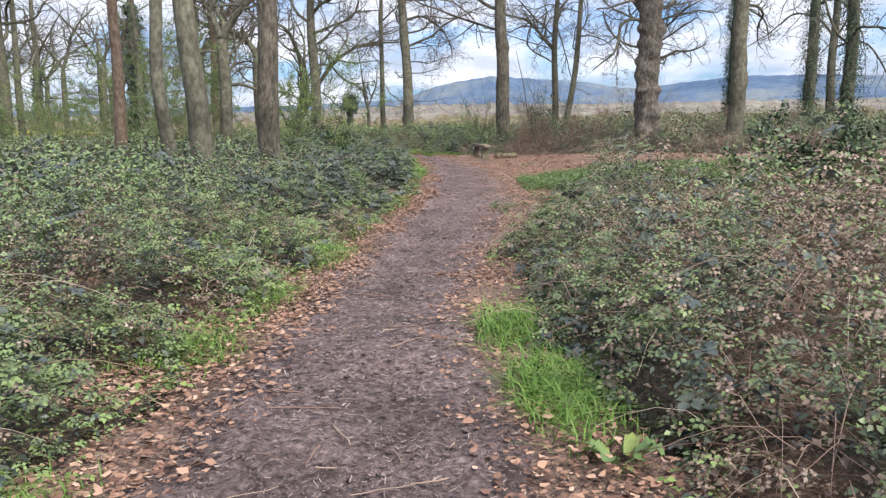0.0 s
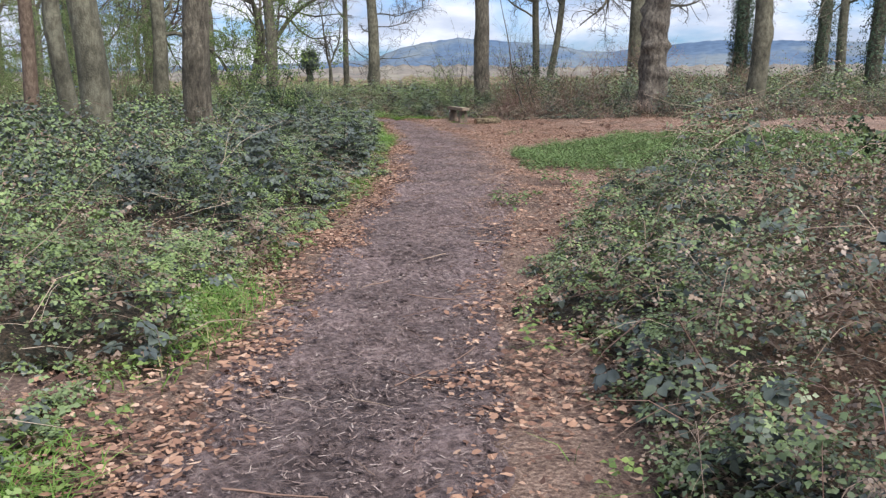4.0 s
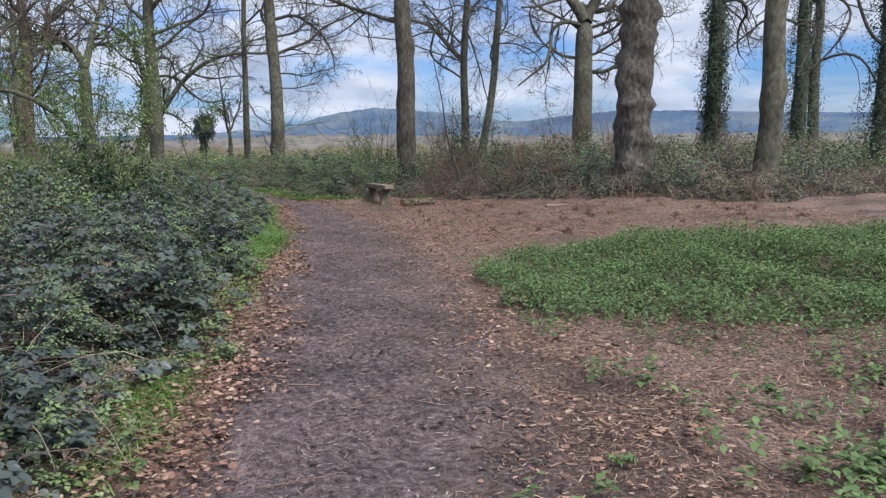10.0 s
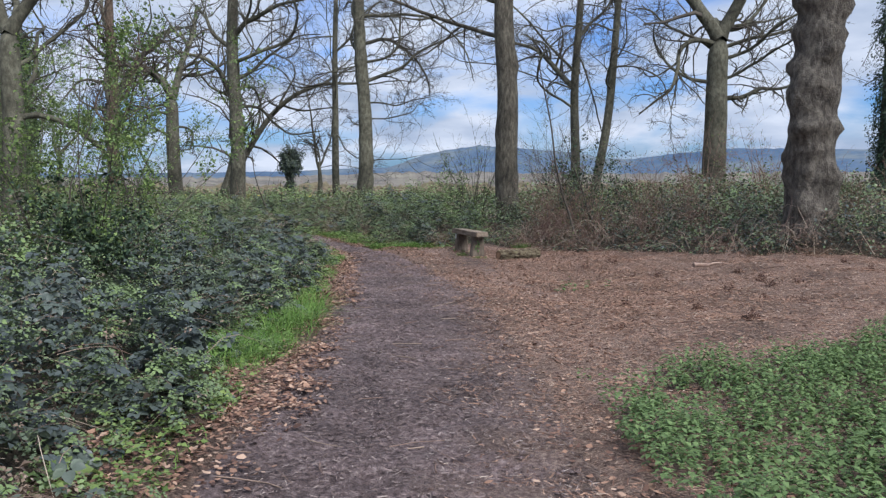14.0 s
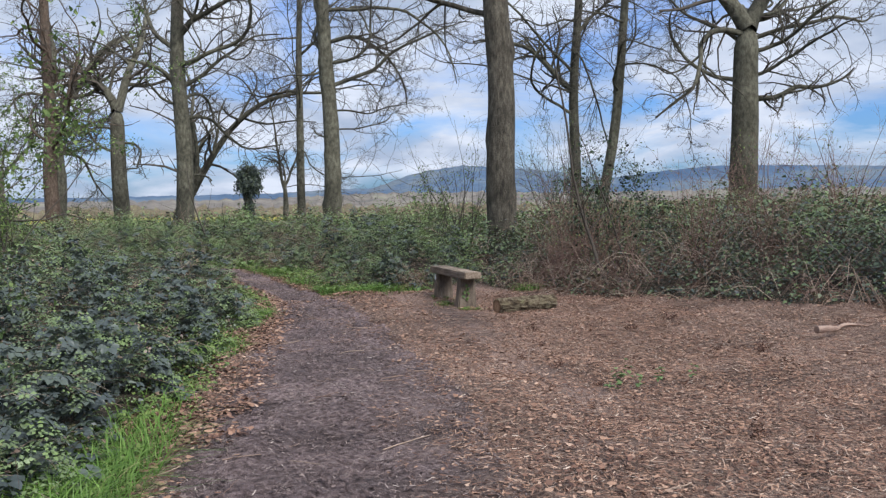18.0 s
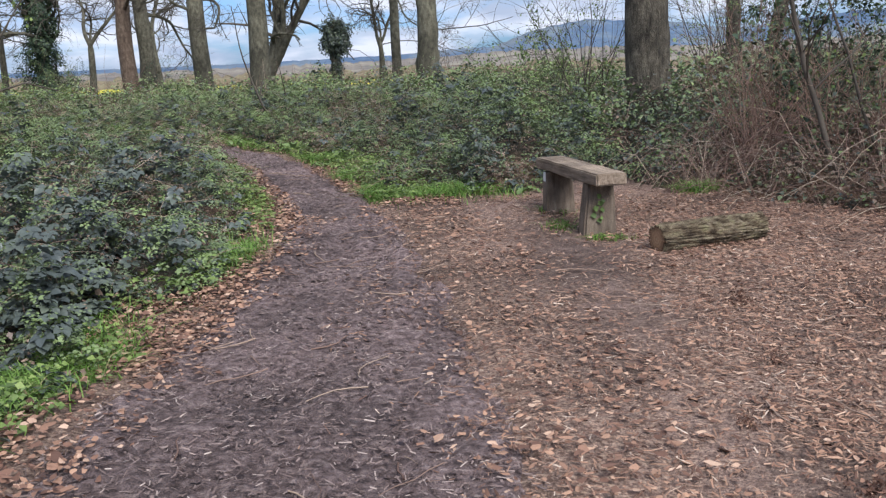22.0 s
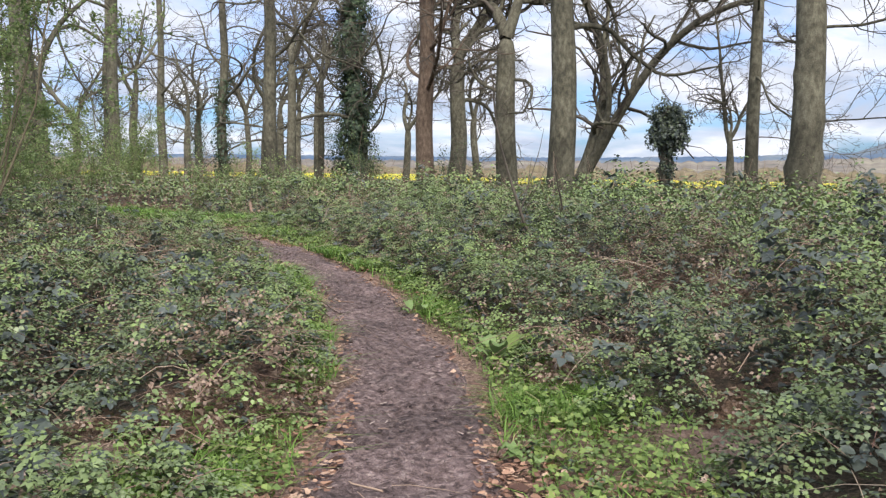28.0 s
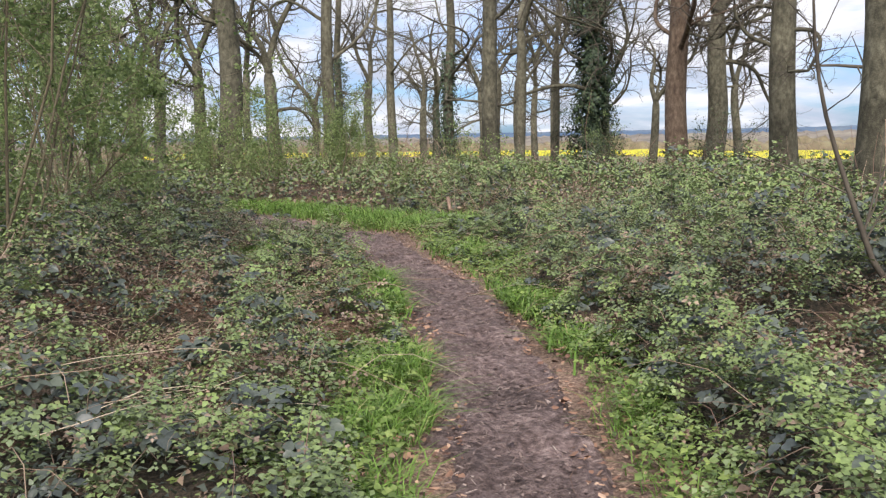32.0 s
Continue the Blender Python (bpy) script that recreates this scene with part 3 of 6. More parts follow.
def sprout(P, R, per, lo, hi, spread_angle, len_lo, len_hi, ratio, r, k, crook, lift, minr, keep=0.0):
    """Branches off parent lines."""
    n, kk, _ = P.shape
    who = np.repeat(np.arange(n), per)
    u = r.uniform(lo, hi, len(who)) * (kk - 1)
    i = np.minimum(u.astype(int), kk - 2)
    f = (u - i)[:, None]
    base = P[who, i] * (1 - f) + P[who, i + 1] * f
    along = unit(P[who, i + 1] - P[who, i])
    rad = R[who, i] * (1 - f[:, 0]) + R[who, i + 1] * f[:, 0]
    side = unit(np.cross(along, r.normal(0, 1, (len(who), 3))))
    ang = np.radians(r.uniform(*spread_angle, len(who)))[:, None]
    way = along * np.cos(ang) + side * np.sin(ang)
    plen = np.linalg.norm(P[who, -1] - P[who, 0], axis=1)
    L = plen * r.uniform(len_lo, len_hi, len(who)) * (1 - 0.35 * u / (kk - 1))
    Q = wander(base, way, L, k, crook, lift, r, keep)
    r0 = np.maximum(rad * ratio * r.uniform(0.7, 1.0, len(who)), minr)
    return Q, np.maximum(r0[:, None] * np.linspace(1, 0.35, k)[None], minr * 0.6)


def trunk_mesh(H, d, lean, seed, sides, rings, gnarl=0.0, bark=BARK, taper=0.62, burrs=0, capped=False):
    r = np.random.default_rng(seed)
    u = np.linspace(0, 1, rings) ** 1.35
    z = u * H
    c = np.stack([lean[0] * z + 0.10 * waves(z, z * 0, 7, seed), lean[1] * z + 0.10 * waves(z, z * 0 + 3, 7, seed + 1), z - 0.25], 1)
    c[:, :2] -= c[0, :2]
    rad = d / 2 * (1 - taper * u) + d * 0.22 * np.exp(-z / 0.35)
    P, T = c, np.arange(sides) * 2 * np.pi / sides
    ridge_amp = 0.025 + gnarl
    rr = rad[:, None] * (1 + ridge_amp * waves(T[None] * 3 + 0 * z[:, None], z[:, None] * 0.9, 1.7, seed + 2) + gnarl * 1.1 * waves(T[None] * 1.6 + 0 * z[:, None], z[:, None] * 3.0, 1.5, seed + 3)
                         + 0.10 * np.exp(-z[:, None] / 0.5) * np.cos(5 * T[None] + seed))
    for _ in range(burrs):
        bz, bt, bs, ba = r.uniform(0.3, 9), r.uniform(0, 6.283), r.uniform(0.07, 0.22), r.uniform(0.025, 0.085) * (1.6 if d > 0.8 else 1)
        da = (T[None] - bt + np.pi) % (2 * np.pi) - np.pi
        rr = rr + ba * np.exp(-((z[:, None] - bz) / bs) ** 2 - (da * rad[:, None] / bs / 1.5) ** 2)
    if capped:
        rr[-1] *= 0.05
        rr[-2] *= 0.8
    V = np.stack([P[:, 0:1] + rr * np.cos(T), P[:, 1:2] + rr * np.sin(T), np.broadcast_to(P[:, 2:3], rr.shape)], -1).reshape(-1, 3)
    i, j = np.meshgrid(np.arange(rings - 1), np.arange(sides), indexing="ij")
    jn = (j + 1) % sides
    F = np.stack([i * sides + j, i * sides + jn, (i + 1) * sides + jn, (i + 1) * sides + j], -1).reshape(-1, 4)
    return mesh_of("trunk", V, F, bark, True), c, rad


def ivy_leaves(c, rad, z0, z1, count, bulge, seed, size=0.066):
    r = np.random.default_rng(seed)
    z = r.uniform(z0, z1, count)
    th = r.uniform(0, 6.283, count)
    cx, cy, cr = np.interp(z, c[:, 2], c[:, 0]), np.interp(z, c[:, 2], c[:, 1]), np.interp(z, c[:, 2], rad)
    lump = np.clip(0.5 + 0.5 * waves(np.cos(th) * 1.3, np.sin(th) * 1.3 + z, 1.9, seed) + 0.35 * waves(np.cos(th) * 2, np.sin(th) * 2 + z * 2, 1.5, seed + 9), 0.03, 1.6)
    rr = cr + bulge * lump * r.uniform(0.25, 1.0, count)
    C = np.stack([cx + rr * np.cos(th), cy + rr * np.sin(th), z], 1)
    out = np.stack([np.cos(th), np.sin(th), 0.3 + 0 * th], 1)
    D = unit(np.stack([np.cos(th), np.sin(th), -0.9 + 0 * th], 1) + r.normal(0, 0.6, (count, 3)))
    ln = size * r.uniform(0.7, 1.5, count)
    V, F, m = leaflets(C, D, out, ln, ln * 0.9, 0.15, False)
    return mesh_of("ivy", V, F, IVY, False, {"tone": np.repeat(0.15 + r.random(count) ** 1.6 * 0.7, m)})


def build_tree(x, y, d, H=17.0, lean=(0, 0), seed=1, limbs=(), count=8, low=0.32, ivy=None, bark=BARK, gnarl=0.0, rings=26, sides=14, subs=6, twigs=7, sprigs=4, reach=0.42, leafy=0, burrs=0, fork=None, label="", name="tree", group="bare trees of the wood"):
    """A bare broadleaved tree. limbs: given ones as (height, azimuth degrees, length, rise degrees, thickness ratio[, lift]); the rest by chance.
    fork: (height, stems as (azimuth, rise, length, ratio[, lift])): there the trunk ends and its stems begin."""
    r = np.random.default_rng(seed + 100)
    if x < -28 and y > 60:
        twigs, sprigs = 6, 4
    elif 5 < y - 45 and x > -22:
        subs, twigs, sprigs, count, low = 8, 9, 4, count + (3 if H > 10 else 0), max(low - 0.08, 0.24)
    root = new(name)
    root.location = (x, y, float(lie(x, y)))
    spec = [(*q, 0.03)[:6] for q in limbs]
    if fork:
        H = fork[0] + 0.3
        count = min(count, 2) if fork[0] > 3 else 0
        low = max(low, 0.5)
        for az, rise, ln, ratio, *more in fork[1]:
            spec.append((fork[0] - 0.1, az, ln, rise, ratio, more[0] if more else 0.02))
    me, c, rad = trunk_mesh(H, d, lean, seed, sides, rings, gnarl, bark, 0.24 if fork else 0.62, burrs, bool(fork))
    child("trunk", me, root)
    for i in range(count):
        h = H * (low + (0.97 - low) * ((i + r.uniform(0.1, 0.9)) / count) ** 1.5)
        spec.append((h, r.uniform(0, 360), min(17.0, max(H, 14)) * reach * r.uniform(0.6, 1.2) * (1.15 - 0.6 * h / max(H, 14)), r.uniform(0, 45), r.uniform(0.2, 0.36), r.uniform(-0.02, 0.05)))
    fine = []
    for k, (h, az, ln, rise, ratio, lift) in enumerate(spec):
        own = np.random.default_rng(seed * 97 + k)
        a, e = radians(az), radians(rise)
        p = np.array([[np.interp(h, c[:, 2], c[:, 0]), np.interp(h, c[:, 2], c[:, 1]), h]])
        r0 = np.interp(h, c[:, 2], rad) * ratio
        w = np.array([[math.cos(a) * math.cos(e), math.sin(a) * math.cos(e), math.sin(e)]])
        m = 19
        P = wander(p, w, np.array([ln]), m, 0.075 if ratio > 0.55 else 0.125, lift, own, 0.6)
        R = (r0 * (0.22 + 0.78 * np.linspace(1, 0, m) ** 0.8))[None]
        R[0, 0] *= 1.25
        Q, S = sprout(P, R, subs + (4 if ratio > 0.55 else 0), 0.14, 0.97, (32, 78), 0.25, 0.6, 0.6, r, 10, 0.15, 0.012, 0.011, 0.55)
        V, F, _ = join([tubes(P, R, 9 if ratio > 0.55 else 7), tubes(Q, S, 5)])
        child("limb", mesh_of("limb", V, F, bark, True), root)
        if h > 9.8:
            continue
        short = np.linspace(0, 1, 10)
        Pl = np.stack([np.interp(short, np.linspace(0, 1, m), P[0, :, i]) for i in range(3)], 1)[None]
        fine.append((np.concatenate([Q, Pl]), np.concatenate([S, np.interp(short, np.linspace(0, 1, m), R[0])[None]])))
    if fine and twigs:
        Q, S = np.concatenate([f[0] for f in fine]), np.concatenate([f[1] for f in fine])
        T, TS = sprout(Q, S, twigs, 0.12, 1.0, (25, 80), 0.28, 0.62, 0.55, r, 5, 0.26, 0.0, 0.0075, 0.4)
        low_ones = T[:, 0, 2] < (8.5 if y < 45 else 11.5)
        T, TS = T[low_ones], TS[low_ones]
        chunks = [tubes(T, TS, 3)]
        if sprigs:
            W, WS = sprout(T, TS, sprigs, 0.2, 1.0, (25, 80), 0.22, 0.5, 0.65, r, 3, 0.4, 0.0, 0.0052)
            chunks.append(tubes(W, WS, 3))
        V, F, _ = join(chunks)
        child("crown", mesh_of("crown", V, F, TWIG, False), root, kind="stuff")
        if leafy:
            src = (W if sprigs else T).reshape(-1, 3)
            C = src[r.integers(0, len(src), leafy)] + r.normal(0, 0.08, (leafy, 3))
            ln = r.uniform(0.03, 0.075, leafy)
            V, F, m = leaflets(C, r.normal(0, 1, (leafy, 3)), unit(r.normal(0, 0.5, (leafy, 3)) + [0, 0, 1]), ln, ln * 0.7, 0.2, False)
            child("spring_foliage", mesh_of("spring_foliage", V, F, BUDLEAF, False, {"tone": np.repeat(r.random(leafy), m)}), root, kind="stuff")
    if ivy:
        z0, z1, n, bulge = ivy
        child("ivy", ivy_leaves(c, rad, z0, z1, n, bulge, seed + 5, 0.11 if y > 70 else 0.056), root, "dark green ivy", kind="stuff")
    return tagged(root, label or "bare grey-green woodland tree with crooked limbs", "tree", group)


def two_stems(seed, h, ln=8.0):
    """A fork by chance: two or three raised stems."""
    r = np.random.default_rng(seed + 900)
    a = r.uniform(0, 360)
    return (h, [(a + 180 * k + r.uniform(-40, 40), r.uniform(52, 74), ln * r.uniform(0.8, 1.15), r.uniform(0.58, 0.74)) for k in range(2)] + ([(a + 90, 60, ln * 0.8, 0.45)] if r.random() < 0.5 else []))


def build_trees():
    T = build_tree
    # round the glade
    T(3.03, 41.43, 0.67, 17, (-0.012, 0), 1, low=0.28, count=7, rings=60, sides=26, burrs=10, bark=OAKBARK, label="tall straight oak trunk behind the bench")
    T(7.17, 56.16, 0.46, 16, (0.03, 0), 2, [(5.4, 165, 5.5, 42, 0.75), (7.6, 20, 4, 40, 0.5)], count=7, low=0.36, label="slim bare tree with a curved side stem")
    T(7.33, 52.54, 0.40, 15, (0.115, 0), 3, count=6, low=0.36, label="slim leaning bare tree")
    T(7.62, 32.77, 0.84, 16, (0.0, 0), 4, [(8.5, 175, 5, 35, .4), (7.6, 10, 4.5, 25, .3)], count=6, low=0.36, gnarl=0.03, burrs=150, rings=120, sides=44, bark=BURRBARK, label="massive old oak with burrs swelling from its trunk")
    T(11.65, 50.3, 0.95, 16, (0, 0), 5, [(4.7, 172, 4.2, 8, .2, -0.03), (5.6, 5, 5, 12, .2, -0.02), (4.9, 350, 4.5, 4, .17, -0.03), (6.0, 20, 5, 20, .22), (5.9, 165, 4, 25, .2)], count=1, low=0.6, fork=(6.5, [(152, 57, 7.5, .72), (18, 60, 7.5, .7), (80, 70, 6, .45)]), label="pale oak that forks into two stems")
    T(13.67, 41.8, 0.62, 15, (0.012, 0), 6, count=6, low=0.36, ivy=(0.3, 9.5, 15000, 0.5), label="tree trunk wrapped in dark ivy")
    T(10.47, 31.76, 0.58, 17, (0.045, 0), 7, count=6, low=0.41, rings=60, sides=26, burrs=16, label="bare straight trunk with small knots beside the glade")
    T(18.3, 44.23, 0.62, 16, (0.04, 0), 8, count=6, low=0.31, ivy=(0.5, 10, 9000, 0.6), label="tree wrapped in ragged ivy")
    T(20.66, 47.12, 0.5, 16, (0.03, 0), 9, count=7, low=0.26, ivy=(2, 10, 900, 0.3), label="bare tree with a little ivy")
    T(16.82, 36.77, 0.6, 15, (0.02, 0), 10, count=6, low=0.22, ivy=(1, 10, 8000, 0.8), label="ivy-covered tree at the edge of the glade")
    # ahead and to the field's edge
    T(-2.08, 55.66, 0.68, 17, (-0.01, 0), 11, [(7.3, -5, 5.0, 22, .36, -0.07), (4.8, 20, 3.8, 8, .15, -0.02), (8.2, 170, 5, 50, .5), (3.6, 190, 1.0, 40, .15), (4.1, -10, 4.2, -4, .12), (5.6, 5, 4, 5, .13), (6.2, 185, 3.2, 15, .14)], count=6, low=0.41, rings=60, sides=20, burrs=30, label="straight oak with a long crooked side limb")
    T(-3.98, 62.15, 0.40, 16, (0, 0), 12, [(6.3, 185, 5, 40, .5), (8, 0, 4, 30, .5)], count=7, low=0.31, label="slim bare tree at the field edge")
    T(-8.14, 57.87, 0.74, 17, (-0.01, 0), 13, [(8, 0, 5, 40, .5), (7.5, 180, 4.5, 35, .4)], count=7, low=0.36, rings=34, sides=18, label="straight bare oak beyond the brambles")
    T(-11.4, 69.0, 0.86, 13, (0.16, 0), 14, count=0, low=0.46, subs=10, fork=(1.2, [(4, 73, 10, .78), (0, 57, 11.5, .62, -0.012), (20, 66, 9, .45, 0.0)]), label="leaning oak with arching limbs")
    T(-13.58, 66.95, 0.86, 16, (0, 0), 15, [(5.2, 175, 4.5, 20, .2), (4.6, 0, 5, 8, .2, -0.03)], count=1, low=0.6, fork=(6.3, [(150, 58, 7.5, .72), (15, 58, 7.5, .68)]), label="oak forking into two raised stems")
    T(-16.61, 66.1, 0.74, 17, (-0.01, 0), 16, count=8, low=0.30, bark=REDBARK, label="straight reddish-brown trunk at the field edge")
    T(-20.57, 76.2, 0.92, 16, (0.02, 0), 17, [(6.2, 180, 5, 20, .25), (6.0, 0, 5.5, 12, .25, -0.02)], count=1, low=0.6, fork=(7.0, [(150, 62, 8, .7), (20, 47, 9, .7), (70, 66, 7, .5)]), label="big oak forking at the field edge")
    T(-25.99, 80.5, 0.46, 5, (0.05, 0), 18, count=0, low=0.30, fork=(3.6, [(160, 52, 5.5, .72), (20, 55, 5.5, .7), (90, 60, 4, .5)]), label="small forked bare tree")
    T(-25.2, 74.2, 0.75, 15, (-0.02, 0), 19, count=8, low=0.22, ivy=(0.2, 11, 20000, 1.0), label="tall tree thickly clothed in dark ivy")
    T(-20.9, 62.05, 0.55, 17, (0, 0), 20, count=6, low=0.36, rings=34, sides=16, label="straight bare trunk in the undergrowth")
    T(-26.79, 70.81, 0.5, 16, (0, 0), 21, count=2, low=0.5, fork=(6.4, [(140, 55, 7, .72), (10, 55, 7, .7)]), label="slim forked bare tree among the far trunks")
    T(-39.8, 88.7, 0.5, 15, (0.03, 0), 22, count=7, low=0.26, fork=two_stems(22, 5.5))
    T(-36.57, 86.63, 0.6, 16, (0, 0), 23, count=7, low=0.26, fork=two_stems(23, 7.0))
    T(-64.5, 104.5, 0.9, 17, (0, 0), 24, count=7, low=0.22, ivy=(0.5, 8, 2200, 0.9), fork=two_stems(24, 6.0))
    T(-55.8, 94, 0.7, 16, (0.02, 0), 25, count=8, low=0.3, fork=two_stems(25, 5.0))
    T(-42.1, 77.6, 0.6, 17, (0, 0), 26, count=8, low=0.26)
    T(-51.4, 84.2, 0.7, 16, (0, 0), 27, [(6, 140, 6, 50, .6)], count=7, low=0.3, fork=two_stems(27, 6.2))
    T(-46, 76.5, 0.6, 15, (0.03, 0), 28, count=7, low=0.22, ivy=(0.5, 7, 1600, 0.5))
    T(-29.6, 62.6, 0.55, 17, (0, 0), 29, count=8, low=0.26, leafy=1500)
    T(-42.6, 69.4, 0.8, 15, (-0.13, 0.02), 30, count=7, low=0.26, fork=two_stems(30, 5.6))
    T(-27.9, 56.9, 0.84, 17, (-0.01, 0), 31, [(6.5, 30, 5, 30, .4), (7, 190, 6, 35, .45)], count=7, low=0.30, rings=40, sides=20, leafy=1800, label="stout oak beyond the bend of the path")
    T(-33.1, 73.2, 0.6, 16, (0.01, 0), 32, count=7, low=0.22, ivy=(0.3, 6, 1500, 0.4))
    T(-45.6, 66.6, 0.7, 16, (0, 0), 33, count=8, low=0.22, leafy=3200, fork=two_stems(33, 6.4))
    T(-41, 61.5, 0.6, 16, (0, 0), 34, count=8, low=0.22, leafy=3200, fork=two_stems(34, 5.2))
    T(-48, 64, 0.7, 16, (-0.03, 0), 35, count=8, low=0.3, fork=two_stems(35, 6.6))
    T(-36, 56, 0.6, 16, (0.02, 0), 36, count=8, low=0.22, leafy=3200)
    T(-31.5, 52.8, 0.9, 16, (0, 0), 37, count=8, low=0.22, leafy=3200, ivy=(0.5, 9, 1500, 0.25))
    T(-38, 53.6, 0.6, 16, (0, 0), 38, count=8, low=0.22, leafy=3200, fork=two_stems(38, 5.0))
    # deep in the wood past the bend
    for k, (x, y, d) in enumerate(((-31, 84, .55), (-35, 79, .5), (-47, 96, .7), (-52, 74, .6), (-58, 84, .7), (-44, 88, .5), (-56, 68, .7), (-29.5, 77, .4), (-24, 86, .5), (-50, 58, .6))):
        T(x, y, d, 15 + k % 3, (0.03 * math.sin(k * 2.1), 0), 70 + k, [(3.6 + k % 3, 170, 4.5, 20, .25), (4.2 + k % 2, 10, 4.5, 25, .25)], count=2, low=0.5, leafy=500, fork=two_stems(70 + k, 4.6 + 0.7 * (k % 4)), label="bare crooked tree deep in the wood")
    # passed on the way
    T(-4.95, 25.53, 0.66, 17, (-0.015, 0), 39, [(7, 20, 4, 30, .4)], count=4, twigs=3, sprigs=2, low=0.36, rings=70, sides=34, burrs=26, bark=OAKBARK, label="stout rough-barked oak standing in the brambles")
    T(-5.69, 20.8, 0.56, 17, (-0.035, 0), 40, count=4, twigs=3, sprigs=2, low=0.41, rings=50, sides=26, label="bare trunk leaning gently in the brambles")
    T(-7.68, 25.1, 0.42, 16, (-0.04, 0), 41, count=4, twigs=3, sprigs=2, low=0.36, rings=40, sides=20)
    T(-12.65, 34.9, 0.5, 17, (-0.01, 0), 42, count=6, low=0.36, rings=36, sides=18, bark=REDBARK, label="reddish-brown straight trunk among brambles")
    T(-9.38, 38.46, 0.6, 16, (0.03, 0), 43, [(3.6, 20, 4.5, 25, .25), (4.4, 170, 4, 25, .25)], count=2, low=0.5, fork=(5.2, [(20, 62, 7, .7), (168, 58, 7, .65), (60, 60, 6, .45)]), rings=34, sides=18, label="dark oak with low crooked limbs")
    # far small ones on the field's edge
    T(-5.5, 67.15, 0.42, 2.9, (-0.02, 0), 44, [(2.2, 155, 5.0, 55, .8), (2.4, 20, 3.2, 50, .75), (2.5, 40, 2, 65, .6)], count=1, low=0.6, subs=4, label="small forked bare tree at the field edge", name="small_tree", group="small trees at the field edge")


build_trees()


def build_ivy_bush():
    """A dead stem with a round head of ivy."""
    root = new("ivy_bush")
    root.location = (-6.33, 61.8, float(lie(-6.33, 61.8)))
    me, c, rad = trunk_mesh(3.3, 0.34, (0.02, 0), 60, 12, 16)
    child("trunk", me, root)
    r = np.random.default_rng(61)
    n = 9000
    v = unit(r.normal(0, 1, (n, 3)))
    lump = 0.78 + 0.34 * waves(v[:, 0] * 2 + v[:, 2], v[:, 1] * 2 - v[:, 2], 1.3, 62)
    C = v * lump[:, None] * (r.uniform(0.35, 1.1, n) ** 0.5)[:, None] * np.array([0.66, 0.66, 0.82]) + [0.05, 0, 2.42]
    k = n // 2
    z = r.uniform(0.1, 2.6, k)
    th = r.uniform(0, 6.283, k)
    rr = (0.12 + 0.16 * np.abs(waves(z, th, 1.2, 63))) * r.uniform(0.4, 1, k)
    C = np.concatenate([C, np.stack([rr * np.cos(th), rr * np.sin(th), z], 1)])
    U = unit(C - np.array([0, 0, 1.6]) + r.normal(0, 0.5, C.shape))
    ln = r.uniform(0.05, 0.1, len(C))
    V, F, m = leaflets(C, np.cross(U, r.normal(0, 1, C.shape)) + [0, 0, -0.4], U, ln, ln * 0.9, 0.15, False)
    child("ivy", mesh_of("ivy", V, F, BRAMBLE, False, {"tone": np.repeat(0.06 + 0.4 * r.random(len(C)), m)}), root, "dense round ivy head", "stuff")
    tagged(root, "round-headed dark ivy bush on a dead stem", "bush")


build_ivy_bush()


# ---- undergrowth ----
def scatter(lo, hi, per_m2, r):
    n = int((hi[0] - lo[0]) * (hi[1] - lo[1]) * per_m2)
    return r.uniform(lo[0], hi[0], n), r.uniform(lo[1], hi[1], n)


def thicket_patch(xs, ys):
    X, Y = np.meshgrid(xs, ys)
    x, y = X.ravel(), Y.ravel()
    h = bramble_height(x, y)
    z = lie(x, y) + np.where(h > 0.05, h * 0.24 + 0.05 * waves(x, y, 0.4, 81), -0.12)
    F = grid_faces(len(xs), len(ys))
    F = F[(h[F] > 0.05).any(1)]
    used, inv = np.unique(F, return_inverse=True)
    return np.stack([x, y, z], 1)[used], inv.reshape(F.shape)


def tangle(V, F, mat, root):
    """The dense inside of the undergrowth, its shade put into dark colour, brown where it has died back."""
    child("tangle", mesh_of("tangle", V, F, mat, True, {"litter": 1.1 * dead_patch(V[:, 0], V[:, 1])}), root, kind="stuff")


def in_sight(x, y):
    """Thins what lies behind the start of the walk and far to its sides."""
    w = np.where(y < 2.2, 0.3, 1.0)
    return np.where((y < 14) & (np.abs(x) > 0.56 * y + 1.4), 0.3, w)


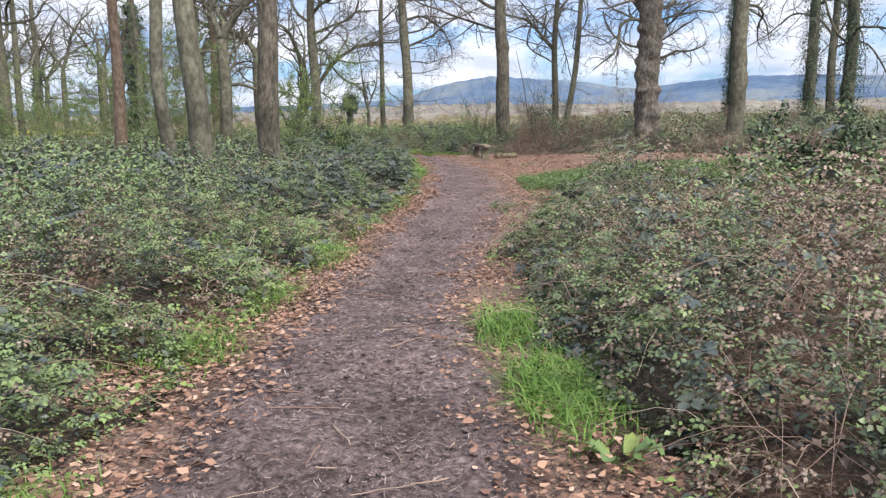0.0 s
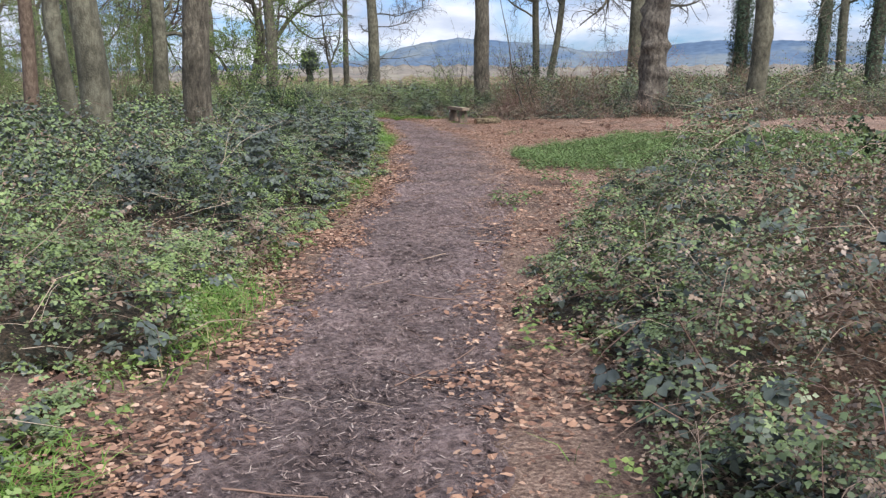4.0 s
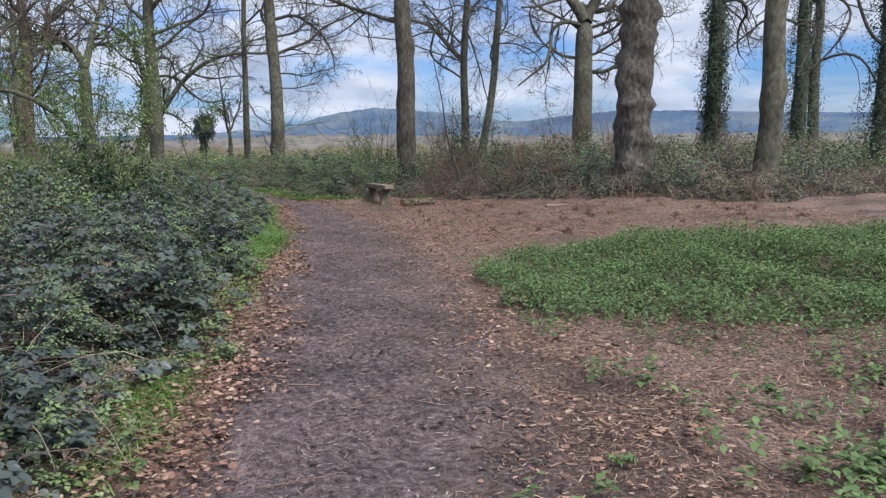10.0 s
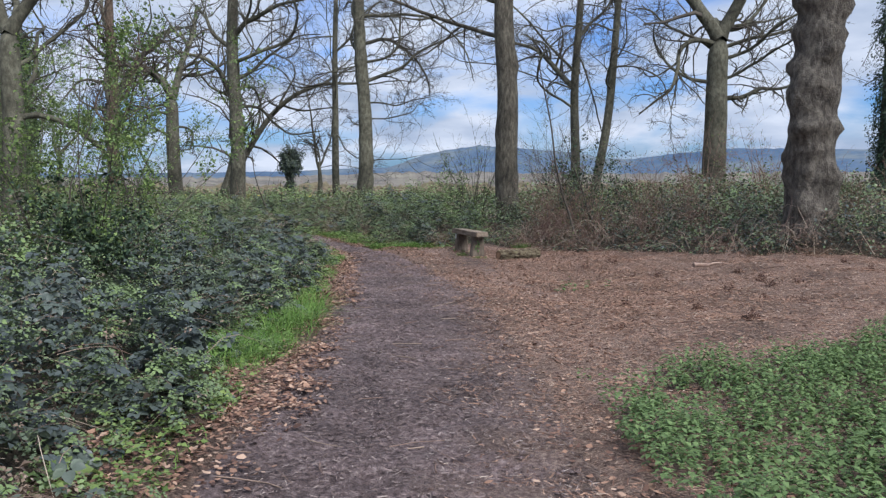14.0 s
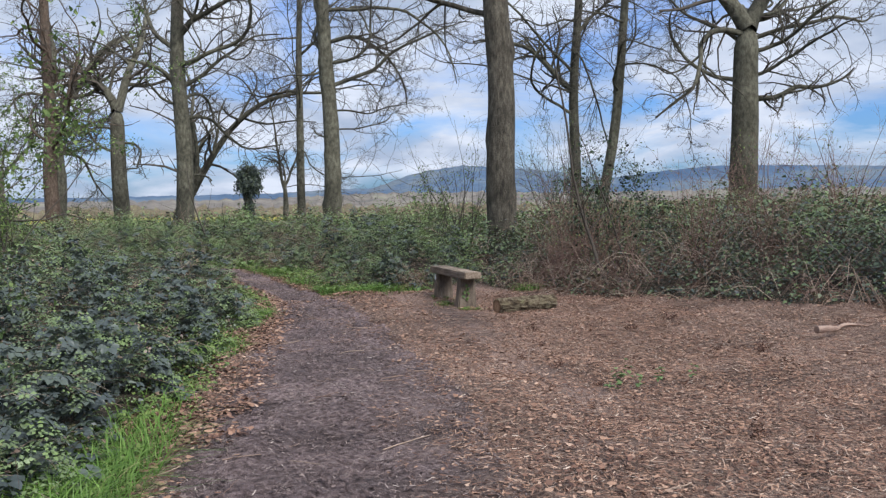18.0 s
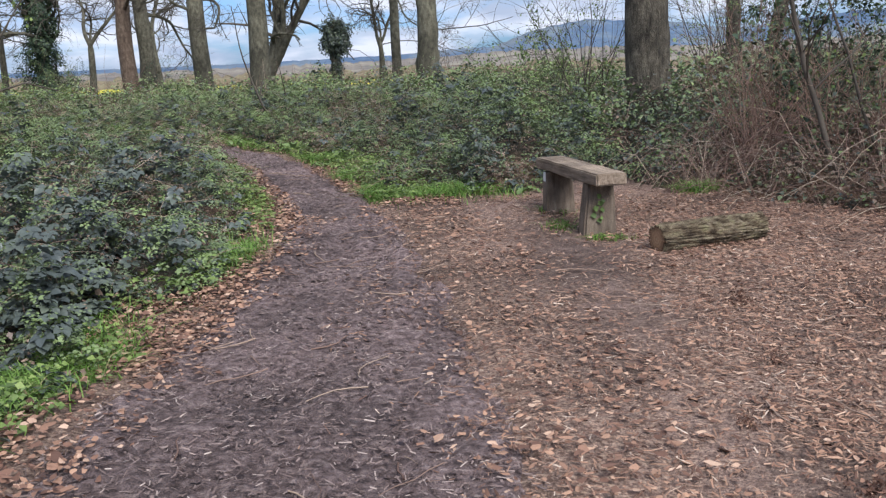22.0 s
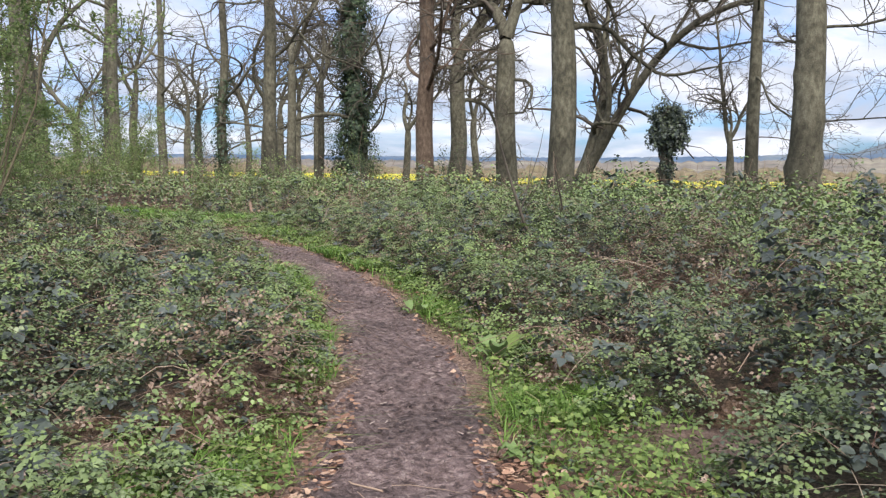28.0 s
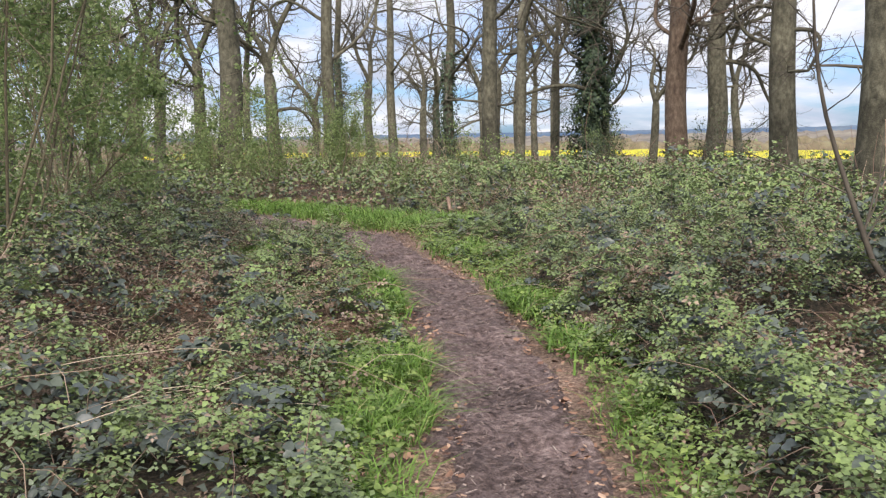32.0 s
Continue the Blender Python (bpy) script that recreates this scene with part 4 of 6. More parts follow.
def bramble_leaves(x, y, size, mode, r, d, s, bare=0.0, deep=0.0):
    """Bramble leaves over the plan points: old dark ones with five broad leaflets and fresh small ones with three; mode 0: single blades for afar."""
    bunch = 4 if mode else 3
    g = (np.arange(len(x)) // bunch) * bunch
    ox, oy = r.normal(0, 0.055 if mode else 0.07, (2, len(x)))
    x, y, d, s = x[g] + ox, y[g] + oy, d[g], s[g]
    h = bramble_height(x, y, d, s)
    brown = dead_patch(x, y)
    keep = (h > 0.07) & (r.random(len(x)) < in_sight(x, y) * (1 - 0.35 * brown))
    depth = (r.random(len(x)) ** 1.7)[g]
    chance, lift, hue = r.random(len(x))[g], r.random(len(x))[g], r.normal(0, 1, len(x))[g]
    x, y, h, d, depth, chance, lift, hue, ox, oy, brown = (q[keep] for q in (x, y, h, d, depth, chance, lift, hue, ox, oy, brown))
    n = len(x)
    old = chance < np.clip((0.22 if mode else 0.16) - (0.07 if mode == 2 else 0.0) + 0.30 * waves(x, y, 1.0, 94) + 0.16 * waves(x, y, 0.45, 95) - 0.25 * smooth(0.7, 0.1, d) + 0.18 * (x < 0) * smooth(11, 16, y) * smooth(38, 35, y) - 0.22 * smooth(16, 10, y) - 0.18 * smooth(36.5, 39.5, y), 0.02, 0.75)
    shoot = (lift < 0.25) & ~old
    near = np.hypot(ox, oy)
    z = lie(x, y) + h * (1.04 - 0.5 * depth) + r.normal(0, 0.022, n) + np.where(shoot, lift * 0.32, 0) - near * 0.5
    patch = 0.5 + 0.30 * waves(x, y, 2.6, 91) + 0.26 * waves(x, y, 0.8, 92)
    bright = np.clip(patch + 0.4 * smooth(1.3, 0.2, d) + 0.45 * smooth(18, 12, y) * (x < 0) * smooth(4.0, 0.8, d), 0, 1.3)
    # The depth term darkens leaves set lower in the canopy: inner shade as colour.
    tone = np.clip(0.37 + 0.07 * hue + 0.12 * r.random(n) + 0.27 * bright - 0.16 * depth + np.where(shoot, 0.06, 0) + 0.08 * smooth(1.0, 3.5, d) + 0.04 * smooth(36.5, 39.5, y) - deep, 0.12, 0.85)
    tone = np.where(old, np.clip(0.13 + 0.07 * hue + 0.06 * r.normal(0, 1, n), 0.0, 0.34), tone)
    dead = r.random(n) < 0.035 + 0.62 * brown + bare + 0.07 * smooth(14, 9, y) 
    old = old & ~dead
    tone = np.where(dead, r.uniform(0.89, 0.975, n), tone)
    C = np.stack([x, y, z], 1)
    tilt = np.where(dead, 0.7, np.where(old, 0.3, 0.34))
    up = unit(np.stack([r.normal(0, 1, n) * tilt + ox * 6, r.normal(0, 1, n) * tilt + oy * 6, np.ones(n)], 1))
    az = np.arctan2(oy, ox) + r.normal(0, 0.6, n)
    ln = size * r.uniform(0.7, 1.3, n) * np.where(old, 1.0, 0.52 if mode else 0.9) * np.where(dead, 0.85, 1)
    chunks = []

    def put(who, turns, wide, full):
        for k, da in enumerate(turns):
            a, u = az[who] + da, up[who]
            D = np.stack([np.cos(a), np.sin(a), r.normal(-0.12, 0.2, len(a))], 1)
            D = D - u * (D * u).sum(1, keepdims=True) * 0.85
            l = ln[who] * (1.0 if k == 0 else 0.84)
            base = C[who] + D * l[:, None] * (0.18 if full else r.uniform(0.1, 0.9, len(a))[:, None]) + u * l[:, None] * r.uniform(-0.5, 0.5, len(a))[:, None] * (0 if full else 1)
            V, F, m = round_leaflets(base, D, u, l, l * wide) if full else leaflets(base, D, u, l, l * wide, 0.16, False)
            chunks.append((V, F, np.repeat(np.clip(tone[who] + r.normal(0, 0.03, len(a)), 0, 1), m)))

    if mode:
        put(old, (0.0, 1.25, -1.25, 2.3, -2.3) if mode == 2 else (0.0, 1.4, -1.4), 0.80, True)
        put(~old, (0.0, 1.2, -1.2, 2.4, -2.4, 3.3) if mode == 2 else (0.0, 1.4, -1.4, 2.7), 0.74, False)
    else:
        put(old | ~old, (0.0,), 0.74, False)
    return join(chunks)


def chaff(x, y, r, d, s, size):
    """Withered scraps and inner leaves that fill the undergrowth under its top leaves."""
    h = bramble_height(x, y, d, s)
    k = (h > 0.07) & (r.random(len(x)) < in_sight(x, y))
    x, y, h = x[k], y[k], h[k]
    n = len(x)
    brown = r.random(n) < 0.14 + 0.7 * dead_patch(x, y)
    C = np.stack([x, y, lie(x, y) + h * r.uniform(0.24, 0.78, n)], 1)
    ln = size * r.uniform(0.5, 1.4, n)
    V, F, m = leaflets(C, r.normal(0, 1, (n, 3)) * [1, 1, 0.45], unit(r.normal(0, 0.45, (n, 3)) + [0, 0, 1]), ln, ln * r.uniform(0.3, 0.8, n), 0.3, False)
    # Green scraps keep to dark tones that carry the undergrowth's inner shade; brown ones are withered.
    return V, F, np.repeat(np.where(brown, 0.89 + 0.11 * r.random(n) ** 1.5, r.uniform(0.0, 0.45, n)), m)


def canes(x, y, r, length, rad, k=5, arch=0.55, tall=0.35):
    """Arching bramble canes rooted at plan points."""
    n = len(x)
    h = bramble_height(x, y)
    L = length * r.uniform(0.5, 1.4, n)
    az = r.uniform(0, 6.283, n)
    u = np.linspace(0, 1, k)[None]
    rise = (tall * r.uniform(0.3, 1.4, n))[:, None] * (np.sin(np.pi * u ** 0.8)) * L[:, None] * 0.6
    bend = r.normal(0, 0.25, n)[:, None]
    px = x[:, None] + np.cos(az)[:, None] * L[:, None] * u - np.sin(az)[:, None] * bend * L[:, None] * u * u
    py = y[:, None] + np.sin(az)[:, None] * L[:, None] * u + np.cos(az)[:, None] * bend * L[:, None] * u * u
    pz = (lie(x, y) + h * r.uniform(0.45, 0.95, n))[:, None] + rise - arch * 0.12 * L[:, None] * u
    P = np.stack([px, py, pz], -1)
    R = (rad * r.uniform(0.6, 1.3, n))[:, None] * np.linspace(1, 0.5, k)[None]
    V, F = tubes(P, R, 3)
    return V, F, np.repeat(r.random(n), k * 3)


ZONES = [("bramble_thicket", "low bramble thicket of dark and fresh green leaves beside the path", -1, (-14, -6), (0.6, 20)),
         ("bramble_thicket", "low bramble thicket of dark and fresh green leaves beside the path", -1, (-14, 20), (1, 38)),
         ("bramble_thicket", "mixed green and brown bramble inside the bend of the path", -1, (-24, 38), (-0.5, 51)),
         ("bramble_thicket", "tall bramble mound with brown stems and dark leaves", 1, (-0.4, -6), (14, 22)),
         ("bramble_thicket", "leafy bramble bank behind the bench and along the bend", 1, (-16, 36), (2.4, 60)),
         ("bramble_thicket", "brown twiggy thicket round the old oaks behind the glade", 1, (2.4, 29.5), (20, 48))]


def build_zone(i, name, label, side, lo, hi):
    r = np.random.default_rng(200 + i)
    root = tagged(new(name), label, "bramble", "bramble thickets", "stuff")
    xs, ys = np.arange(lo[0], hi[0] + 0.01, 0.2), np.arange(lo[1], hi[1] + 0.01, 0.2)
    X, Y = np.meshgrid(xs, ys)
    d, s = off_path(X.ravel(), Y.ravel())
    V, F = thicket_patch(xs, ys)
    cs = off_path(V[F].mean(1)[:, 0], V[F].mean(1)[:, 1])[1]
    F = F[cs == side]
    brown = 1.0 if i == 5 else 0.0
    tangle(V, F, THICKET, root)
    got = []
    bend = i in (2, 4)
    reach = 3.6 if bend else 2.8
    for per, dlo, dhi, size, full in ((760, 0.0, 1.3, 0.062, 2), (600, 1.3, reach, 0.068, 1), (620, reach, 5.2, 0.068, 0), (300 if bend else 190, 5.2, 9.0, 0.09 if bend else 0.11, 0), (140 if bend else 90, 9.0, 40.0, 0.12 if bend else 0.145, 0)):
        x, y = scatter(lo, hi, per * (0.85 if brown else 1), r)
        d, s = off_path(x, y)
        if brown:
            dd = y - back_edge(x)
            ok = (s == side) & (np.where(dd < 5, 4.0, 9.0) > dlo) & (np.where(dd < 5, 4.0, 9.0) <= dhi) & (r.random(len(x)) < 0.5 + 0.5 * smooth(0.2, 1.6, dd + 0.9 * waves(x, y, 1.5, 98)))
        else:
            ok = (s == side) & (d > dlo) & (d <= dhi)
        if ok.any():
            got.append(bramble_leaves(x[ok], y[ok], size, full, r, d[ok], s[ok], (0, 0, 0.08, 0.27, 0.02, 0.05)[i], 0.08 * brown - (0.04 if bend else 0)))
    x, y = scatter(lo, hi, 480, r)
    d, s = off_path(x, y)
    dd = np.where(brown > 0, y - back_edge(x), d)
    ok = (s == side) & (dd > 0) & (dd < 3.8)
    got.append(chaff(x[ok], y[ok], r, d[ok], s[ok], 0.05))
    x, y = scatter(lo, hi, 160, r)
    d, s = off_path(x, y)
    dd = np.where(brown > 0, y - back_edge(x), d)
    ok = (s == side) & (dd >= 3.8) & (dd < 11)
    got.append(chaff(x[ok], y[ok], r, d[ok], s[ok], 0.085))
    # full leaves and far leaves both use quads
    V, F, T = join(got)
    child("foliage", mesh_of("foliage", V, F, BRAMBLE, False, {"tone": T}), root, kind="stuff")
    got = []
    for per, dlo, dhi, ln, rad in ((30, 0.2, 3.0, 0.6, 0.0028), (16, 3.0, 8.0, 0.7, 0.004), (4, 8.0, 30, 0.9, 0.006)):
        x, y = scatter(lo, hi, per * (1.3 if brown else 1), r)
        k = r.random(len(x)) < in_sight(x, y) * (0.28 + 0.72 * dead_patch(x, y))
        x, y = x[k], y[k]
        d, s = off_path(x, y)
        dd = np.where(brown > 0, np.clip(y - back_edge(x), 0, 99) + 1.5, d)
        ok = (s == side) & (dd > dlo) & (dd <= dhi) & (bramble_height(x, y, d, s) > 0.15)
        if i == 3 and ok.any():
            got.append(canes(x[ok], y[ok], r, ln * 0.8, rad, tall=0.6))
        if ok.any():
            got.append(canes(x[ok], y[ok], r, ln, rad, tall=0.5 if brown else 0.35))
    x, y = scatter(lo, hi, 55, r)
    d, s = off_path(x, y)
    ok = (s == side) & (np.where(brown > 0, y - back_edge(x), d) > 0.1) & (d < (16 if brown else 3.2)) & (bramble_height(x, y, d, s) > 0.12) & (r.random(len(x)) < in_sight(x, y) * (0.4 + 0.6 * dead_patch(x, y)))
    got.append(canes(x[ok], y[ok], r, 0.3, 0.0016, 4, 0.5, 0.4))
    if brown:
        x, y = scatter((2.2, 29.5), (17, 40), 90, r)
        d, s = off_path(x, y)
        dd = y - back_edge(x)
        ok = (dd > -0.15) & (dd < 2.6) & (r.random(len(x)) < 0.12 + 0.88 * dead_patch(x, y))
        got.append(canes(x[ok], y[ok], r, 0.75, 0.0042, 5, 0.3, 0.7))
    V, F, T = join(got)
    child("cane_tangle", mesh_of("cane_tangle", V, F, STEM, False, {"tone": T}), root, "brown arching canes", kind="stuff")


for i, z in enumerate(ZONES):
    build_zone(i, *z)


def build_far_undergrowth():
    """Undergrowth deep in the wood, out of reach of the path."""
    r = np.random.default_rng(260)
    root = tagged(new("undergrowth"), "green-brown undergrowth deep between the trees", "undergrowth", kind="stuff")
    boxes = [((-64, 20), (-14, 88)), ((-24, 51), (-14, 88)), ((-16, 60), (24, 84)), ((2.4, 48), (34, 62)), ((-40, -6), (-14, 20)), ((14, -6), (30, 29.5)), ((20, 29.5), (34, 48))]
    vs, ls = [], []
    for lo, hi in boxes:
        V, F = thicket_patch(np.arange(lo[0], hi[0] + 0.1, 0.5), np.arange(lo[1], hi[1] + 0.1, 0.5))
        inside = (V[F].mean(1)[:, 0] < -24) | (V[F].mean(1)[:, 1] < 38) | (lo[0] != -64)
        vs.append((V, F[inside]))
        x, y = scatter(lo, hi, 120 if lo[0] == -24 else 64 if lo[0] == -64 else 34, r)
        if lo[0] == -64:
            k = (x > -46) & (y > 44) | (r.random(len(x)) < 0.12)
            x, y = x[k], y[k]
        if lo[0] == -64:
            k = (x < -24) | (y < 38)
            x, y = x[k], y[k]
        d, s = off_path(x, y)
        ls.append(bramble_leaves(x, y, 0.11 if lo[0] == -24 else 0.14 if lo[0] == -64 else 0.2, 0, r, d, s, 0.08))
    V, F, _ = join(vs)
    tangle(V, F, THICKET, root)
    V, F, T = join(ls)
    child("foliage", mesh_of("foliage", V, F, BRAMBLE, False, {"tone": T}), root, kind="stuff")


build_far_undergrowth()


def build_scrub():
    """Fine brown twigs of low scrub where the wood meets the fields."""
    r = np.random.default_rng(270)
    n = 3300
    a = np.radians(r.uniform(-62, 34, n))
    dist = 24 + 40 * r.random(n) ** 0.8 + 16 * smooth(-0.3, -0.9, a)
    x, y = dist * np.sin(a), 26 + dist * np.cos(a)
    L = r.uniform(0.5, 1.7, n) * (0.7 + 0.5 * waves(x, y, 6, 271))
    P = wander(np.stack([x, y, lie(x, y) + 0.2], 1), np.stack([*r.normal(0, 0.35, (2, n)), np.ones(n)], 1), np.clip(L, 0.3, 2.2), 4, 0.2, 0, r)
    V, F = tubes(P, np.full((n, 4), 0.007) * np.linspace(1, 0.5, 4)[None], 3)
    m = 2400
    a = np.radians(np.where(r.random(m) < 0.6, r.uniform(-66, -34, m), r.uniform(-34, 34, m)))
    dist = r.uniform(62, 120, m)
    x2, y2 = dist * np.sin(a), 26 + dist * np.cos(a)
    tall = r.uniform(1.2, 3.2, m) * (0.55 + 0.45 * smooth(-0.5, -0.8, a)) * (0.8 + 0.4 * waves(x2, y2, 9, 272))
    P2 = wander(np.stack([x2, y2, lie(x2, y2)], 1), np.stack([*r.normal(0, 0.3, (2, m)), np.ones(m)], 1), np.clip(tall, 0.4, 5), 4, 0.25, 0, r)
    V2, F2 = tubes(P2, np.full((m, 4), 0.016) * np.linspace(1, 0.4, 4)[None], 3)
    V, F, _ = join([(V, F), (V2, F2)])
    n += m
    tagged(new("scrub", mesh_of("scrub", V, F, STEM, False, {"tone": np.repeat(r.uniform(0.2, 0.9, n), 12)})), "bare brown scrub twigs at the edge of the wood", "scrub", kind="stuff")


build_scrub()


# ---- grass, nettles, fallen leaves ----
def blades(x, y, tall, r, width=0.004):
    n = len(x)
    az, ln = r.uniform(0, 6.283, n), tall * r.uniform(0.5, 1.3, n)
    lean = r.uniform(0.1, 1.3, n)
    D = np.stack([np.cos(az) * lean, np.sin(az) * lean, np.ones(n)], 1)
    S = np.stack([-np.sin(az), np.cos(az), 0 * az], 1) * width
    B = np.stack([x, y, lie(x, y) - 0.01], 1)
    M = B + D * (ln * 0.6)[:, None]
    T = B + np.stack([np.cos(az) * lean * 2.0, np.sin(az) * lean * 2.0, 0.95 - 0.25 * lean], 1) * ln[:, None]
    V = np.stack([B - S, B + S, M + S * 0.8, M - S * 0.8, T - S * 0.15, T + S * 0.15], 1).reshape(-1, 3)
    b = np.arange(n)[:, None] * 6
    F = np.concatenate([b + np.array([[0, 1, 2, 3]]), b + np.array([[3, 2, 5, 4]])])
    return V, F, np.repeat(np.clip(r.normal(0.55, 0.22, n), 0, 1), 6)


GRASS_SPOTS = [(-1.75, 5.6, .35, .5, .14), (-1.6, 7.4, .3, .7, .14), (-1.55, 10.4, .4, 1.1, .16), (.65, 4.6, .35, .7, .18), (.55, 6.2, .3, .6, .18), (-.95, 17.5, .3, 1.2, .12),
               (-.9, 27.1, .5, 1.6, .32), (-1.0, 24.9, .35, .9, .24), (-1.25, 31.9, .3, .9, .17), (-1.2, 34.6, .25, .7, .18), (.25, 37.35, .75, .45, .17), (-.55, 37.6, .3, .5, .17), (1.42, 36.0, .16, .12, .10),
               (1.80, 35.02, .2, .08, .06), (1.45, 35.45, .12, .2, .06), (-1.05, 39.2, .35, .6, .18), (-1.9, 41.0, .4, .7, .18), (-2.9, 38.9, .28, .6, .2), (-3.6, 40.3, .28, .7, .2), (-4.4, 41.7, .25, .4, .18), (-5.95, 43.65, .3, .45, .21), (-6.55, 44.3, .25, .3, .2), (-8.4, 45.8, .4, .35, .2), (-9.5, 46.7, .55, .45, .22), (-4.9, 44.8, .35, .4, .18), (-3.1, 42.9, .35, .4, .18), (-7.2, 46.7, .5, .4, .2)]
GRASS_SPOTS += [(-5.3, 42.6, .35, .6, .18), (-4.2, 41.4, .25, .5, .18), (-3.9, 43.4, .35, .7, .18), (-6.9, 44.3, .4, .7, .18), (-9.0, 46.0, .5, .7, .18), (-9.6, 49.2, 1.2, .6, .22), (-7.4, 47.2, .7, .5, .2),
                (-12.3, 51.5, 2.6, .9, .3), (-15.6, 52.0, 3.0, 1.0, .3), (-18.6, 52.2, 2.4, .9, .3), (-6.0, 46.0, .5, .5, .2), (2.9, 37.2, .2, .2, .2), (-1.75, 2.6, .4, .8, .14), (-12.4, 47.6, .8, .5, .2)]


def build_grass():
    r = np.random.default_rng(300)
    for x0, y0, rx, ry, tall in GRASS_SPOTS:
        n = int(min(2400, 1900 * rx * ry * 3.1 + 80))
        q = r.normal(0, 0.5, (n, 2))
        gx, gy = x0 + q[:, 0] * rx, y0 + q[:, 1] * ry
        off = off_path(gx, gy)[0] > 0.02
        V, F, T = blades(gx[off], gy[off], tall * 0.75, r, 0.0042 if y0 < 45 else 0.008)
        tagged(new("grass_tuft", mesh_of("grass_tuft", V, F, GRASS, False, {"tone": T})), "bright green grass tuft at the path's edge", "grass", "grass tufts", "stuff")


build_grass()


def build_verge():
    """Low herbs and fine grass in the strip between the path and the brambles."""
    r = np.random.default_rng(340)
    xs, ys = [], []
    for lo, hi, per in (((-3, 2.5), (0.2, 20), 620), ((-2.5, 20), (0, 38), 620), ((-0.2, 2.5), (2.2, 13.5), 420), ((-15, 37), (0.8, 51.5), 760)):
        x, y = scatter(lo, hi, per, r)
        xs.append(x)
        ys.append(y)
    x, y = np.concatenate(xs), np.concatenate(ys)
    d, s = off_path(x, y)
    lush = 0.25 + 0.5 * waves(x, y, 2.4, 341) + 0.3 * waves(x, y, 0.7, 342) + 1.0 * smooth(36, 39, y) + 0.2 * smooth(20, 28, y)
    lush = lush - 0.35 * (s > 0) * (y < 14) - 0.2 * smooth(14, 4, y)
    keep = (d > 0.03) & (d < 1.1) & (r.random(len(x)) < np.clip(lush, 0, 1) * smooth(0.02, 0.2, d) * smooth(0.9 + 0.25 * smooth(36, 39, y), 0.45 + 0.25 * smooth(36, 39, y), d))
    x, y = x[keep], y[keep]
    n = len(x)
    g = r.random(n) < 0.42 + 0.16 * smooth(36, 39, y)
    V, F, T = blades(x[g], y[g], 0.10, r, 0.0034)
    tagged(new("verge_grass", mesh_of("verge_grass", V, F, GRASS, False, {"tone": T})), "fine short grass along the path's verge", "grass", kind="stuff")
    x, y = x[~g], y[~g]
    n = len(x)
    a = r.uniform(0, 6.283, n)
    C = np.stack([x, y, lie(x, y) + r.uniform(0.02, 0.14, n)], 1)
    up = unit(np.stack([r.normal(0, 0.5, n), r.normal(0, 0.5, n), np.ones(n)], 1))
    chunks = []
    for da in (0, 1.8, -1.8):
        ln = r.uniform(0.022, 0.05, n)
        D = np.stack([np.cos(a + da), np.sin(a + da), r.normal(0, 0.2, n)], 1)
        V, F, m = leaflets(C, D, up, ln, ln * 0.8, 0.15, False)
        chunks.append((V, F, np.repeat(np.clip(r.normal(0.6, 0.25, n), 0, 1), m)))
    V, F, T = join(chunks)
    tagged(new("verge_herbs", mesh_of("verge_herbs", V, F, HERB, False, {"tone": T})), "bright green low herbs along the path's verge", "herbs", kind="stuff")


build_verge()


def nettle_ground(x, y):
    """Under 1 within the nettle patch, which is broad and blunt at its corners."""
    a = np.abs((x - 5.35) / 3.35) ** 3 + np.abs((y - 21.45 + 0.14 * (x - 4)) / 2.85) ** 3
    return a + 0.42 * waves(x, y, 1.5, 310) + 0.30 * waves(x, y, 0.6, 313)


def nettle_plants(x, y, tall, r, size):
    """Upright stems with pairs of toothed leaves, crossed pair by pair."""
    chunks, n = [], len(x)
    z = lie(x, y)
    for k in range(4):
        f = 0.25 + 0.75 * (k + 1) / 4
        for q in (0, 1):
            a = r.uniform(0, 6.283, n) if q == 0 else a + np.pi
            C = np.stack([x, y, z + tall * f], 1) + r.normal(0, 0.012, (n, 3))
            D = np.stack([np.cos(a), np.sin(a), r.normal(-0.1, 0.25, n)], 1)
            ln = size * r.uniform(0.7, 1.3, n) * (1.15 - 0.5 * abs(f - 0.6))
            V, F, m = leaflets(C, D, np.tile([0, 0, 1.0], (n, 1)), ln, ln * 0.62, 0.18, False)
            chunks.append((V, F, np.repeat(np.clip(r.normal(0.35 + 0.3 * f, 0.2, n), 0, 1), m)))
    return join(chunks)


